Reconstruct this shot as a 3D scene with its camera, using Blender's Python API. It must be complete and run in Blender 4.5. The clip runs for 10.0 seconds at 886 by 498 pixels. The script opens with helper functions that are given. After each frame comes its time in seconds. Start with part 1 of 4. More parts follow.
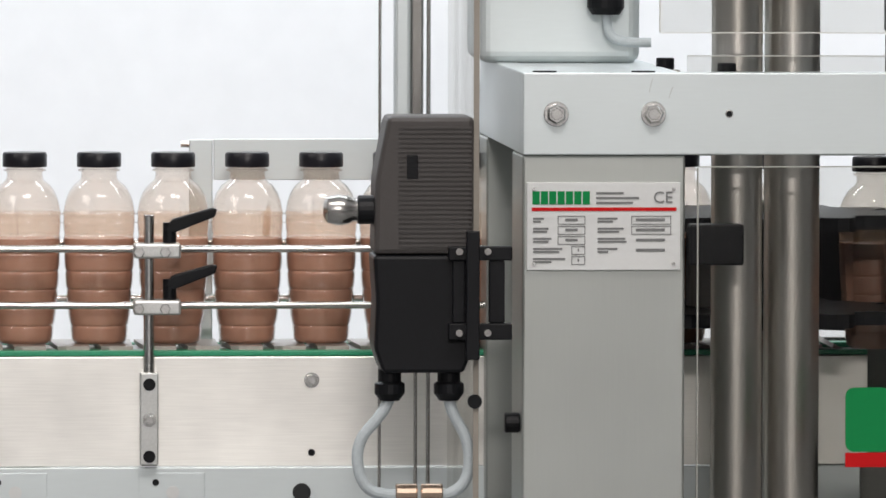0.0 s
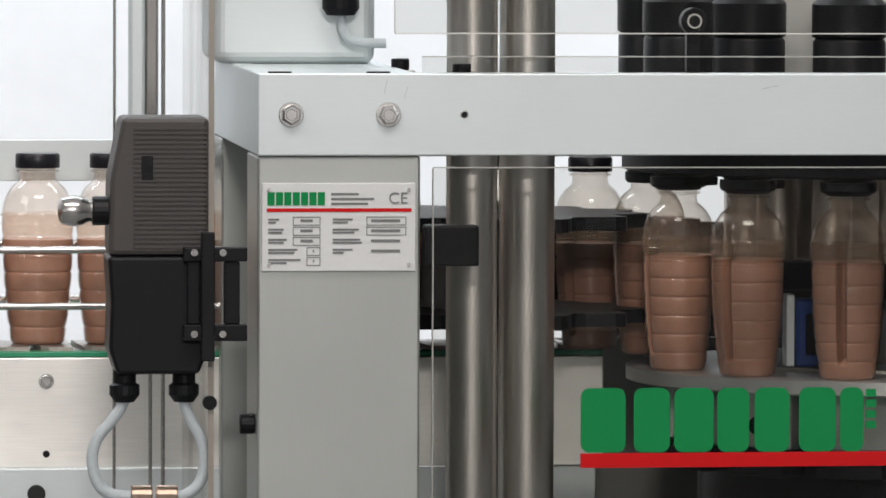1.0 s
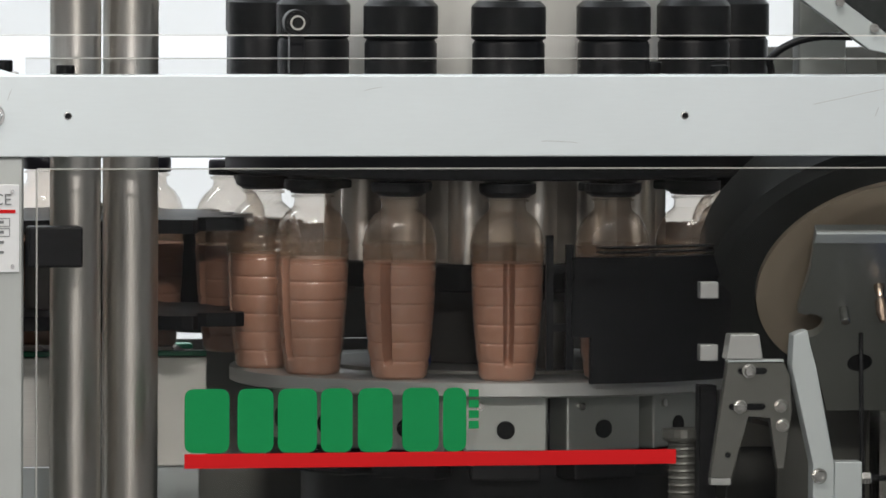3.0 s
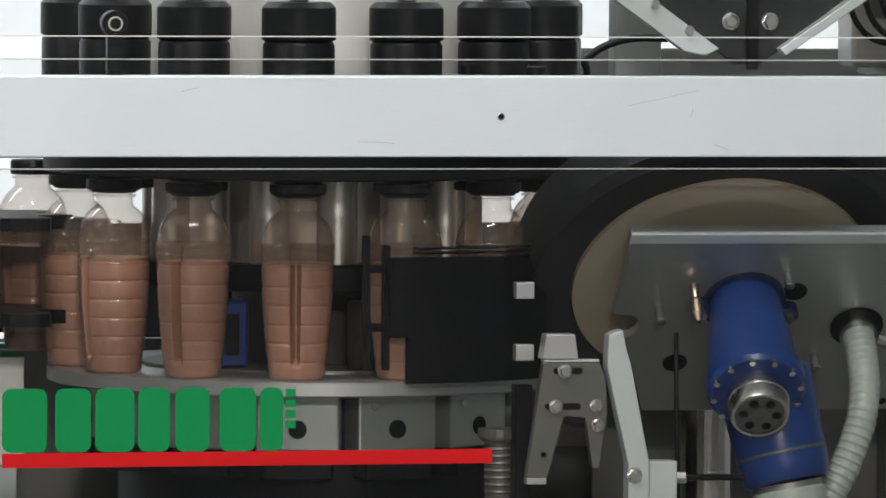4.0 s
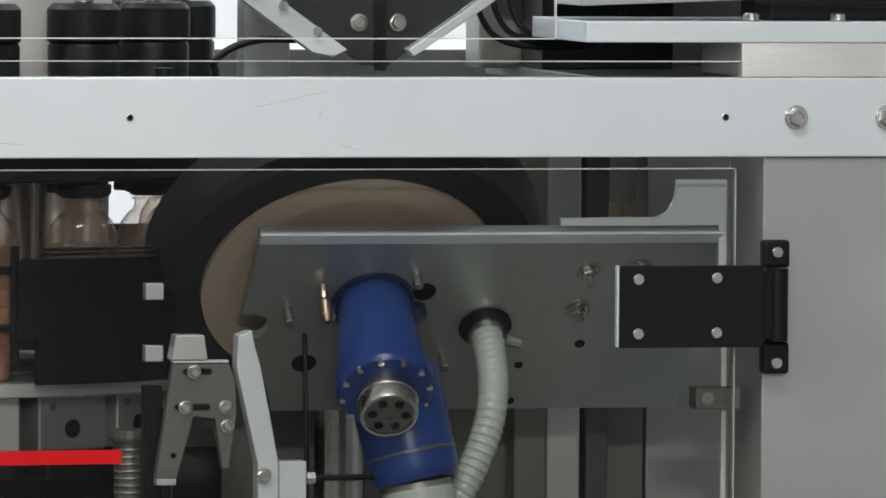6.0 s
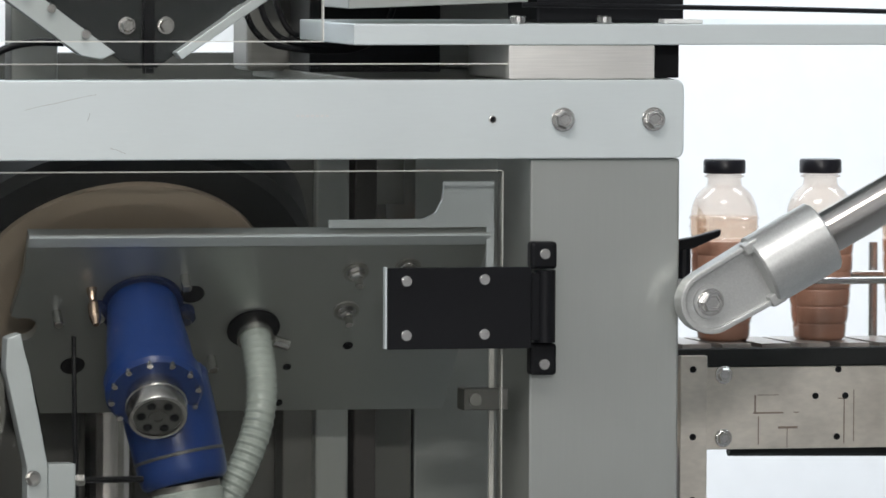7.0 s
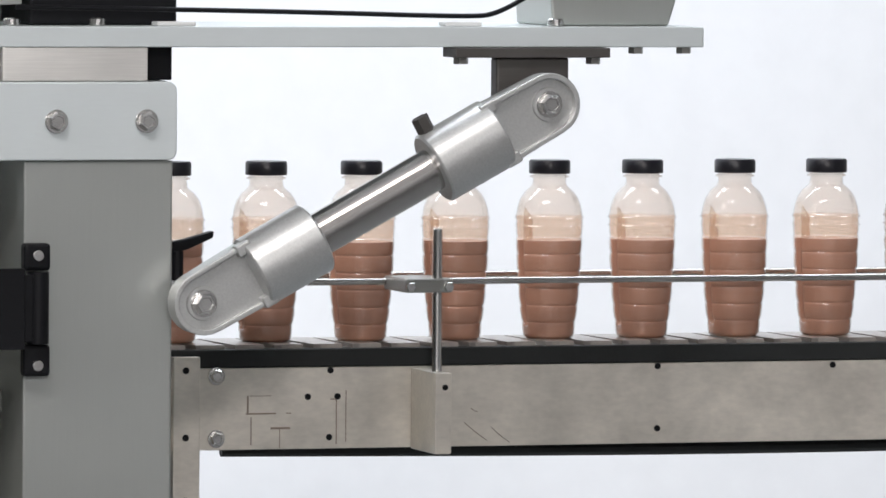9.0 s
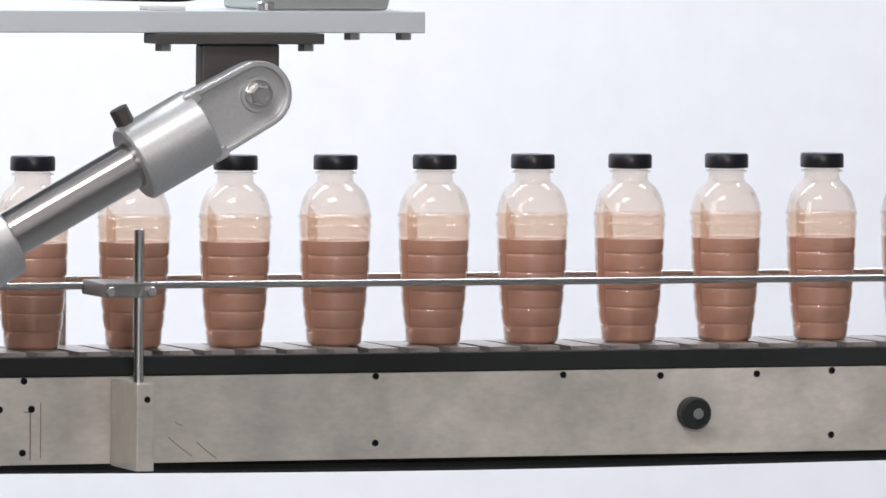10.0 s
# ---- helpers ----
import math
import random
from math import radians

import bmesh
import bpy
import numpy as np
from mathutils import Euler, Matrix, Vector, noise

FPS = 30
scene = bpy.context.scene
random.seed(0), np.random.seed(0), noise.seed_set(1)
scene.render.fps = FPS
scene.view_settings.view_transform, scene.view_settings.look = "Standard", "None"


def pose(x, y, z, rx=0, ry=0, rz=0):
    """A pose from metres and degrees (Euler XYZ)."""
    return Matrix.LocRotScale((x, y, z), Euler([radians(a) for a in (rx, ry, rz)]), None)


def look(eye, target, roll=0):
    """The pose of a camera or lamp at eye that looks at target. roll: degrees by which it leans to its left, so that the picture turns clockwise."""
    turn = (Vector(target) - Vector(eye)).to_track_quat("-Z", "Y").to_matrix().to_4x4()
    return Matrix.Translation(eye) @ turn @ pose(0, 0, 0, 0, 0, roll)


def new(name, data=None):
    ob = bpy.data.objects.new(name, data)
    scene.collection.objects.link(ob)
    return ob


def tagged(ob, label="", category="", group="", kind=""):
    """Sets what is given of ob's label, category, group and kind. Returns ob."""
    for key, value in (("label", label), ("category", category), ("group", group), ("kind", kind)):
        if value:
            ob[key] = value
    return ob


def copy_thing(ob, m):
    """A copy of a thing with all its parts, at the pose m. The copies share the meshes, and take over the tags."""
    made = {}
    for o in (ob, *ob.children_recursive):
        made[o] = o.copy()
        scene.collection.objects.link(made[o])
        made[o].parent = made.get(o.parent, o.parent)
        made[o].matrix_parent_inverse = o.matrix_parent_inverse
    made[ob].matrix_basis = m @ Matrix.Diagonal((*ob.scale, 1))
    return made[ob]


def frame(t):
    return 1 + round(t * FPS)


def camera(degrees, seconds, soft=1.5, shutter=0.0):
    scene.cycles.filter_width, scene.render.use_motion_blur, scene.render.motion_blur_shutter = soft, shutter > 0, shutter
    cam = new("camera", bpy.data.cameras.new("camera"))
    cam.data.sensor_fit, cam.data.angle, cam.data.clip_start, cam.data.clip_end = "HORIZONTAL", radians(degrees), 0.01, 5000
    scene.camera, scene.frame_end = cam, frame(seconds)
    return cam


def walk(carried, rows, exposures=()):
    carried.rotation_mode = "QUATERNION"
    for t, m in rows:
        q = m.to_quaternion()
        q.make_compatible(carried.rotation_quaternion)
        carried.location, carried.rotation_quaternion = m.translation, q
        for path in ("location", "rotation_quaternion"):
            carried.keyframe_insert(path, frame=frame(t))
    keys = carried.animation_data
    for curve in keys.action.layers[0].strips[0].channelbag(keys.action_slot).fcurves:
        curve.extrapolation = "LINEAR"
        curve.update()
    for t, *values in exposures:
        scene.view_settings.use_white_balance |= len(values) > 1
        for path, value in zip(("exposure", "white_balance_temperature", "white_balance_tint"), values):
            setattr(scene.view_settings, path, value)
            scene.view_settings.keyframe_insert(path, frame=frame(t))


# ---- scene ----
# ---- camera ----
cam = camera(6.411, 10.0, soft=1.6)
# seconds, x, y, z, tilt, lean, yaw: a tripod pan from 6.5 m away, closing in a little at the end
PATH = [
    (0, -0.0000, -6.5101, 1.4000, -2.936, 0.132, -3.910),
    (0.5, 0.0004, -6.5055, 1.3998, -2.929, 0.164, -4.865),
    (1, 0.0008, -6.5019, 1.3996, -2.924, 0.186, -5.830),
    (1.5, 0.0007, -6.5040, 1.3997, -2.918, 0.240, -6.634),
    (2, 0.0014, -6.4990, 1.3994, -2.915, 0.197, -7.438),
    (2.5, 0.0008, -6.5042, 1.3997, -2.912, 0.210, -8.081),
    (2.7, -0.0003, -6.5121, 1.4001, -2.910, 0.250, -8.326),
    (3.8, -0.0021, -6.5225, 1.4006, -2.894, 0.285, -9.769),
    (4, -0.0057, -6.5424, 1.4017, -2.895, 0.370, -10.037),
    (4.5, -0.0070, -6.5474, 1.4019, -2.891, 0.434, -10.636),
    (5, -0.0077, -6.5484, 1.4020, -2.885, 0.434, -11.314),
    (5.5, -0.0101, -6.5576, 1.4024, -2.874, 0.426, -11.961),
    (5.7, -0.0094, -6.5535, 1.4022, -2.874, 0.398, -12.249),
    (6.8, -0.0133, -6.5630, 1.4027, -2.850, 0.342, -14.129),
    (7, -0.0159, -6.5716, 1.4032, -2.846, 0.315, -14.439),
    (7.5, -0.0216, -6.5893, 1.4041, -2.838, 0.333, -15.253),
    (8, -0.0227, -6.5889, 1.4041, -2.829, 0.347, -16.057),
    (8.5, -0.0257, -6.5938, 1.4043, -2.822, 0.417, -17.062),
    (9, -0.0273, -6.5934, 1.4043, -2.809, 0.451, -18.154),
    (9.5, -0.0233, -6.5801, 1.4036, -2.782, 0.515, -19.237),
    (9.6, -0.0170, -6.5610, 1.4024, -2.778, 0.520, -19.430),
    (9.7, 0.0057, -6.5007, 1.3992, -2.774, 0.524, -19.609),
    (9.8, 0.0576, -6.3583, 1.3914, -2.772, 0.524, -19.822),
    (9.9, 0.0929, -6.2616, 1.3860, -2.770, 0.533, -19.962),
    (10, 0.1463, -6.1152, 1.3780, -2.766, 0.546, -20.180),
]
walk(cam, [(t, pose(x, y, z, 90 + tilt, 0, yaw) @ pose(0, 0, 0, 0, 0, lean)) for t, x, y, z, tilt, lean, yaw in PATH], [(0.0, -0.38, 6600, 12), (1.0, -0.36, 6600, 12), (2.5, -0.20, 6550, 11), (4.5, -0.06, 6420, 10.5), (7.0, -0.08, 6380, 9.5), (9.0, -0.14, 6450, 13), (10.0, -0.12, 6400, 16)])

# ---- light ----
world = bpy.data.worlds.new("world")
scene.world = world
world.use_nodes = True
world.node_tree.nodes["Background"].inputs[0].default_value = (0.9, 0.95, 1.0, 1)
world.node_tree.nodes["Background"].inputs[1].default_value = 0.25


def area_lamp(name, eye, target, sx, sy, watts, colour=(1, 0.955, 0.92)):
    data = bpy.data.lights.new(name, "AREA")
    data.shape, data.size, data.size_y, data.energy, data.color = "RECTANGLE", sx, sy, watts, colour
    ob = new(name, data)
    ob.matrix_world = look(eye, target)
    return ob


area_lamp("hall_lamp_front", (0.6, -2.2, 3.9), (1.0, 0.0, 1.0), 2.0, 0.7, 92)
area_lamp("hall_lamp_far", (0.1, -8.8, 3.3), (1.2, 0.2, 1.0), 1.0, 0.28, 215)
area_lamp("hall_lamp_left", (-2.6, -1.6, 3.4), (0.8, 0.3, 1.0), 2.0, 1.4, 42)
# added fill: brightens the unseen south wall for the steel to reflect
area_lamp("hall_lamp_south", (1.0, -7.4, 3.9), (1.0, -9.9, 1.4), 8.0, 1.0, 90)
area_lamp("hall_lamp_back", (1.2, 1.5, 3.8), (1.6, 3.1, 0.9), 7.5, 0.8, 250, (0.87, 0.94, 1))

# ---- materials ----


def shader(name, base, rough=0.5, metal=0.0, grain=(40, 40, 40), amount=0.06, stain=0.06, bump=0.0, spec=0.5, stain_scale=6.0):
    """Principled surface with fine grain (anisotropic by the grain's scales) and larger uneven stains."""
    mat = bpy.data.materials.new(name)
    mat.use_nodes = True
    nt = mat.node_tree
    n, l = nt.nodes, nt.links
    b = n["Principled BSDF"]
    b.inputs["Roughness"].default_value, b.inputs["Metallic"].default_value = rough, metal
    b.inputs["Specular IOR Level"].default_value = spec
    co = n.new("ShaderNodeTexCoord")
    mp = n.new("ShaderNodeMapping")
    mp.inputs["Scale"].default_value = grain
    l.new(co.outputs["Object"], mp.inputs[0])
    fine = n.new("ShaderNodeTexNoise")
    fine.inputs["Scale"].default_value, fine.inputs["Detail"].default_value = 8.0, 4.0
    l.new(mp.outputs[0], fine.inputs["Vector"])
    big = n.new("ShaderNodeTexNoise")
    big.inputs["Scale"].default_value, big.inputs["Detail"].default_value = stain_scale, 3.0
    l.new(co.outputs["Object"], big.inputs["Vector"])
    mixed = []
    for tex, share in ((fine, amount), (big, stain)):
        r = n.new("ShaderNodeMapRange")
        r.inputs["From Min"].default_value, r.inputs["From Max"].default_value = 0.25, 0.75
        r.inputs["To Min"].default_value, r.inputs["To Max"].default_value = 1 - share, 1 + share
        l.new(tex.outputs["Fac"], r.inputs["Value"])
        mixed.append(r)
    mul = n.new("ShaderNodeMath")
    mul.operation = "MULTIPLY"
    l.new(mixed[0].outputs[0], mul.inputs[0])
    l.new(mixed[1].outputs[0], mul.inputs[1])
    tint = n.new("ShaderNodeVectorMath")
    tint.operation = "SCALE"
    tint.inputs[0].default_value = base
    l.new(mul.outputs[0], tint.inputs["Scale"])
    l.new(tint.outputs[0], b.inputs["Base Color"])
    rr = n.new("ShaderNodeMath")
    rr.operation = "MULTIPLY"
    rr.inputs[1].default_value = rough
    l.new(mul.outputs[0], rr.inputs[0])
    l.new(rr.outputs[0], b.inputs["Roughness"])
    if bump:
        bp = n.new("ShaderNodeBump")
        bp.inputs["Strength"].default_value, bp.inputs["Distance"].default_value = bump, 0.0006
        l.new(fine.outputs["Fac"], bp.inputs["Height"])
        l.new(bp.outputs[0], b.inputs["Normal"])
    return mat


def clear(name, tint, film=0.0, film_colour=(0.8, 0.62, 0.5), gloss=1.0, rough=0.03):
    """Thin clear plastic: lets light straight through, with a mirror gloss by Fresnel and an optional milky film."""
    mat = bpy.data.materials.new(name)
    mat.use_nodes = True
    nt = mat.node_tree
    n, l = nt.nodes, nt.links
    n.remove(n["Principled BSDF"])
    tr, gl, fr = n.new("ShaderNodeBsdfTransparent"), n.new("ShaderNodeBsdfGlossy"), n.new("ShaderNodeLayerWeight")
    tr.inputs[0].default_value = (*tint, 1)
    gl.inputs["Roughness"].default_value = rough
    fr.inputs["Blend"].default_value = 0.5
    pw = n.new("ShaderNodeMath")
    pw.operation = "POWER"
    pw.inputs[1].default_value = 3.5
    l.new(fr.outputs["Facing"], pw.inputs[0])
    k = n.new("ShaderNodeMath")
    k.operation = "MULTIPLY_ADD"
    k.inputs[1].default_value, k.inputs[2].default_value = 0.75 * gloss, 0.045 * gloss
    l.new(pw.outputs[0], k.inputs[0])
    base = tr.outputs[0]
    if film:
        df, tl, ad, mx = n.new("ShaderNodeBsdfDiffuse"), n.new("ShaderNodeBsdfTranslucent"), n.new("ShaderNodeMixShader"), n.new("ShaderNodeMixShader")
        df.inputs[0].default_value = (*film_colour, 1)
        tl.inputs[0].default_value = (*film_colour, 1)
        ad.inputs[0].default_value = 0.6
        l.new(df.outputs[0], ad.inputs[1])
        l.new(tl.outputs[0], ad.inputs[2])
        mx.inputs[0].default_value = film
        l.new(base, mx.inputs[1])
        l.new(ad.outputs[0], mx.inputs[2])
        base = mx.outputs[0]
    m = n.new("ShaderNodeMixShader")
    l.new(k.outputs[0], m.inputs[0])
    l.new(base, m.inputs[1])
    l.new(gl.outputs[0], m.inputs[2])
    l.new(m.outputs[0], n["Material Output"].inputs[0])
    return mat


ANOD = shader("anodised_aluminium", (0.59, 0.645, 0.655), 0.42, 0.35, (6, 60, 60), 0.014, 0.035)
STEEL = shader("brushed_steel_upright", (0.405, 0.425, 0.405), 0.36, 0.75, (90, 90, 2), 0.016, 0.06)
PLATE = shader("brushed_steel_plate", (0.84, 0.83, 0.79), 0.36, 0.8, (3, 90, 90), 0.05, 0.13, stain_scale=9)
WORN = shader("worn_steel_plate", (0.69, 0.65, 0.575), 0.44, 0.5, (14, 30, 30), 0.07, 0.17, stain_scale=22)
COLUMN = shader("satin_steel_column", (0.60, 0.575, 0.54), 0.33, 1.0, (60, 60, 2), 0.05, 0.06)
DRUM = shader("pale_drum_metal", (0.74, 0.74, 0.71), 0.4, 0.25, (60, 60, 3), 0.03, 0.05)
CHROME = shader("polished_steel", (0.62, 0.60, 0.57), 0.2, 1.0, (60, 60, 3), 0.04, 0.04)
ROD = shader("bright_steel_rod", (0.46, 0.445, 0.425), 0.2, 1.0, (60, 60, 60), 0.03, 0.04)
BOLT = shader("zinc_bolt", (0.57, 0.565, 0.55), 0.26, 1.0, (10, 10, 10), 0.02, 0.05)
CAST = shader("cast_aluminium", (0.52, 0.53, 0.52), 0.36, 0.7, (60, 60, 60), 0.08, 0.08, bump=0.2)
DARK = shader("dark_grey_metal", (0.07, 0.066, 0.062), 0.45, 0.4, (3, 40, 40), 0.06, 0.12)
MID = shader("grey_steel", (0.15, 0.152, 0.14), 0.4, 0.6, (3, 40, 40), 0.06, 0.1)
DULL = shader("dull_grey_metal", (0.30, 0.30, 0.28), 0.4, 0.7, (3, 40, 40), 0.06, 0.1)
BLACK = shader("black_plastic", (0.007, 0.0075, 0.009), 0.40, 0.0, (60, 60, 60), 0.1, 0.15, spec=0.15)
CAPBLK = shader("black_cap_plastic", (0.010, 0.010, 0.014), 0.35, 0.0, (60, 60, 60), 0.1, 0.1, spec=0.35)
HOUSING = shader("dark_grey_housing", (0.045, 0.040, 0.038), 0.55, 0.0, (60, 60, 60), 0.1, 0.1, bump=0.2)
RUBBER = shader("black_rubber", (0.016, 0.018, 0.018), 0.55, 0.0, (30, 30, 30), 0.2, 0.25, spec=0.3)
GREEN = shader("green_plastic", (0.015, 0.26, 0.13), 0.4)
VGREEN = shader("green_vinyl", (0.004, 0.215, 0.06), 0.6, amount=0.02, stain=0.03, spec=0.12)
VRED = shader("red_vinyl", (0.52, 0.008, 0.010), 0.6, amount=0.02, stain=0.03, spec=0.12)
NAVY = shader("dark_blue_enamel", (0.006, 0.016, 0.065), 0.35, 0.0, (30, 30, 30), 0.04, 0.08)
BLUE = shader("blue_enamel", (0.010, 0.040, 0.18), 0.30, 0.0, (30, 30, 30), 0.04, 0.08)
BEIGE = shader("beige_disc", (0.44, 0.365, 0.28), 0.45, 0.0, (30, 30, 30), 0.04, 0.08)
HOSE = shader("grey_hose", (0.37, 0.42, 0.385), 0.28, 0.0, (30, 30, 30), 0.06, 0.06)
CABLE = shader("grey_cable", (0.42, 0.47, 0.49), 0.5)
BRASS = shader("nickel_brass", (0.58, 0.44, 0.34), 0.25, 1.0)
WHITE = shader("white_label", (0.62, 0.635, 0.63), 0.4, amount=0.02, stain=0.03)
INK = shader("grey_print", (0.15, 0.155, 0.155), 0.5)
WALL = shader("white_wall", (0.82, 0.83, 0.84), 0.8, 0.0, (3, 3, 3), 0.02, 0.04, stain_scale=0.7)
FLOOR = shader("grey_floor", (0.22, 0.225, 0.225), 0.5, 0.0, (3, 3, 3), 0.1, 0.1, stain_scale=1.5)
MILK = shader("pink_cocoa_milk", (0.465, 0.258, 0.192), 0.3, 0.0, (20, 20, 20), 0.02, 0.04)
PET = clear("clear_bottle_plastic", (0.982, 0.947, 0.908), 0.135, (0.92, 0.73, 0.57), gloss=1.3, rough=0.045)
RESIDUE = clear("milky_residue", (0.97, 0.92, 0.88), 0.17, (0.90, 0.70, 0.54), gloss=0.0)
PLEXI = clear("clear_door_plastic", (0.90, 0.90, 0.89), 0.0, gloss=0.22)
SEDGE = shader("brown_pane_edge", (0.26, 0.235, 0.20), 0.3)
DEDGE = shader("door_pane_edge", (0.36, 0.36, 0.33), 0.3)
PEDGE = shader("plastic_pane_edge", (0.62, 0.62, 0.58), 0.3)
SLAT = shader("chain_slat", (0.36, 0.33, 0.30), 0.35, 0.6, (30, 30, 30), 0.08, 0.12)
CHUTE = shader("tinted_plate", (0.02, 0.024, 0.024), 0.25)

# ---- helpers for building ----


def part(name, bm, material, parent=None, label="", smooth=False):
    me = bpy.data.meshes.new(name)
    bm.normal_update()
    bm.to_mesh(me)
    bm.free()
    if smooth:
        me.polygons.foreach_set("use_smooth", [True] * len(me.polygons))
        me.set_sharp_from_angle(angle=radians(35))
    me.materials.append(material)
    ob = new(name, me)
    ob.parent = parent
    if label:
        ob["label"] = label
    return ob


def thing(name, x, y, z, label, category, group="", kind=""):
    ob = new(name)
    ob.location = (x, y, z)
    bpy.context.view_layer.update()
    return tagged(ob, label, category, group, kind)


def box(x0, x1, y0, y1, z0, z1, bevel=0.0012, bm=None, seg=2):
    """A box between two corners with softly broken edges."""
    bm = bm or bmesh.new()
    m = Matrix.Translation(((x0 + x1) / 2, (y0 + y1) / 2, (z0 + z1) / 2)) @ Matrix.Diagonal((x1 - x0, y1 - y0, z1 - z0, 1))
    made = bmesh.ops.create_cube(bm, size=1, matrix=m)["verts"]
    if bevel:
        edges = list({e for v in made for e in v.link_edges})
        bmesh.ops.bevel(bm, geom=edges, offset=bevel, segments=seg, affect="EDGES", profile=0.5)
    return bm


def rod(a, b, r0, r1=None, seg=20, bm=None, bevel=0.0):
    """A closed cylinder or cone from a to b."""
    bm = bm or bmesh.new()
    a, b = Vector(a), Vector(b)
    turn = (b - a).to_track_quat("Z", "Y").to_matrix().to_4x4()
    r1 = r0 if r1 is None else r1
    L = (b - a).length
    prof = [(0, 0), (r0 - bevel, 0), (r0, bevel), (r1, L - bevel), (r1 - bevel, L), (0, L)] if bevel else [(0, 0), (r0, 0), (r1, L), (0, L)]
    return lathe(prof, seg, bm, Matrix.Translation(a) @ turn)


def lathe(prof, seg=24, bm=None, m=Matrix()):
    """A body of revolution about z from (radius, height) pairs."""
    bm = bm or bmesh.new()
    rings = []
    for r, z in prof:
        if r < 1e-6:
            rings.append([bm.verts.new(m @ Vector((0, 0, z)))])
        else:
            rings.append([bm.verts.new(m @ Vector((r * math.cos(2 * math.pi * i / seg), r * math.sin(2 * math.pi * i / seg), z))) for i in range(seg)])
    for a, b in zip(rings, rings[1:]):
        for i in range(seg):
            j = (i + 1) % seg
            if len(a) == 1 and len(b) > 1:
                bm.faces.new((a[0], b[j], b[i]))
            elif len(b) == 1 and len(a) > 1:
                bm.faces.new((a[i], a[j], b[0]))
            elif len(a) > 1:
                bm.faces.new((a[i], a[j], b[j], b[i]))
    return bm


def tube(points, r, seg=12, bm=None, ribs=None):
    """A round cable through the points, smoothed; ribs: (count, extra radius)."""
    bm = bm or bmesh.new()
    pts = [Vector(p) for p in points]
    for _ in range(4):
        out = [pts[0]]
        for a, b in zip(pts, pts[1:]):
            out += [a * 0.75 + b * 0.25, a * 0.25 + b * 0.75]
        pts = out + [pts[-1]]
    if ribs:
        lens = [0.0]
        for a, b in zip(pts, pts[1:]):
            lens.append(lens[-1] + (b - a).length)
        n = ribs[0] * 6
        at = np.linspace(0, lens[-1], n)
        pts = [Vector([float(np.interp(s, lens, [p[k] for p in pts])) for k in range(3)]) for s in at]
    rings, up = [], Vector((0.13, 0.9, 0.4))
    for i, p in enumerate(pts):
        d = (pts[min(i + 1, len(pts) - 1)] - pts[max(i - 1, 0)]).normalized()
        s = d.cross(up).normalized()
        u = s.cross(d)
        rr = r + (ribs[1] * (0, 0.1, 0.1, 0.15, 1, 0.8)[i % 6] if ribs else 0)
        rings.append([bm.verts.new(p + rr * (s * math.cos(2 * math.pi * k / seg) + u * math.sin(2 * math.pi * k / seg))) for k in range(seg)])
    for a, b in zip(rings, rings[1:]):
        for k in range(seg):
            bm.faces.new((a[k], a[(k + 1) % seg], b[(k + 1) % seg], b[k]))
    bm.faces.new(rings[0][::-1])
    bm.faces.new(rings[-1])
    return bm


def prism(outline, y0, y1, bevel=0.001, bm=None):
    """A plate with an outline in x and z, between two depths."""
    bm = bm or bmesh.new()
    a = [bm.verts.new((x, y0, z)) for x, z in outline]
    b = [bm.verts.new((x, y1, z)) for x, z in outline]
    n = len(a)
    f = [bm.faces.new(a), bm.faces.new(b[::-1])] + [bm.faces.new((a[i], b[i], b[(i + 1) % n], a[(i + 1) % n])) for i in range(n)]
    bmesh.ops.recalc_face_normals(bm, faces=f)
    if bevel:
        bmesh.ops.bevel(bm, geom=list({e for q in f for e in q.edges}), offset=bevel, segments=2, affect="EDGES", profile=0.5)
    return bm


def hexbolt(x, y, z, r, parent, name="bolt", washer=True, direction=(0, -1, 0), material=None):
    """A hexagon head bolt on a washer; direction is where its head points."""
    d = Vector(direction).normalized()
    p = Vector((x, y, z))
    bm = bmesh.new()
    if washer:
        rod(p, p + d * r * 0.2, r * 1.22, seg=24, bm=bm, bevel=r * 0.06)
    turn = pose(0, 0, 0, 0, 0, (x * 7919 + z * 104729) % 60)
    m = Matrix.Translation(p) @ d.to_track_quat("Z", "Y").to_matrix().to_4x4() @ turn
    lathe([(0, r * 0.2), (r, r * 0.2), (r, r * 0.75), (r * 0.80, r * 0.95), (r * 0.62, r * 0.95), (r * 0.55, r * 0.86), (0, r * 0.86)], 6, bm, m)
    return part(name, bm, material or BOLT, parent)


def hole(x, y, z, r, parent, name="hole"):
    """A raised black disc with a broken edge; its colour stands for a hole's shade."""
    bm = lathe([(r * 1.12, -0.001), (r * 1.12, 0.0004), (r, 0.0009), (r * 0.88, 0.0005), (0, 0.0004)], 18, m=Matrix.Translation((x, y, z)) @ pose(0, 0, 0, 90, 0, 0))
    return part(name, bm, BLACK, parent)

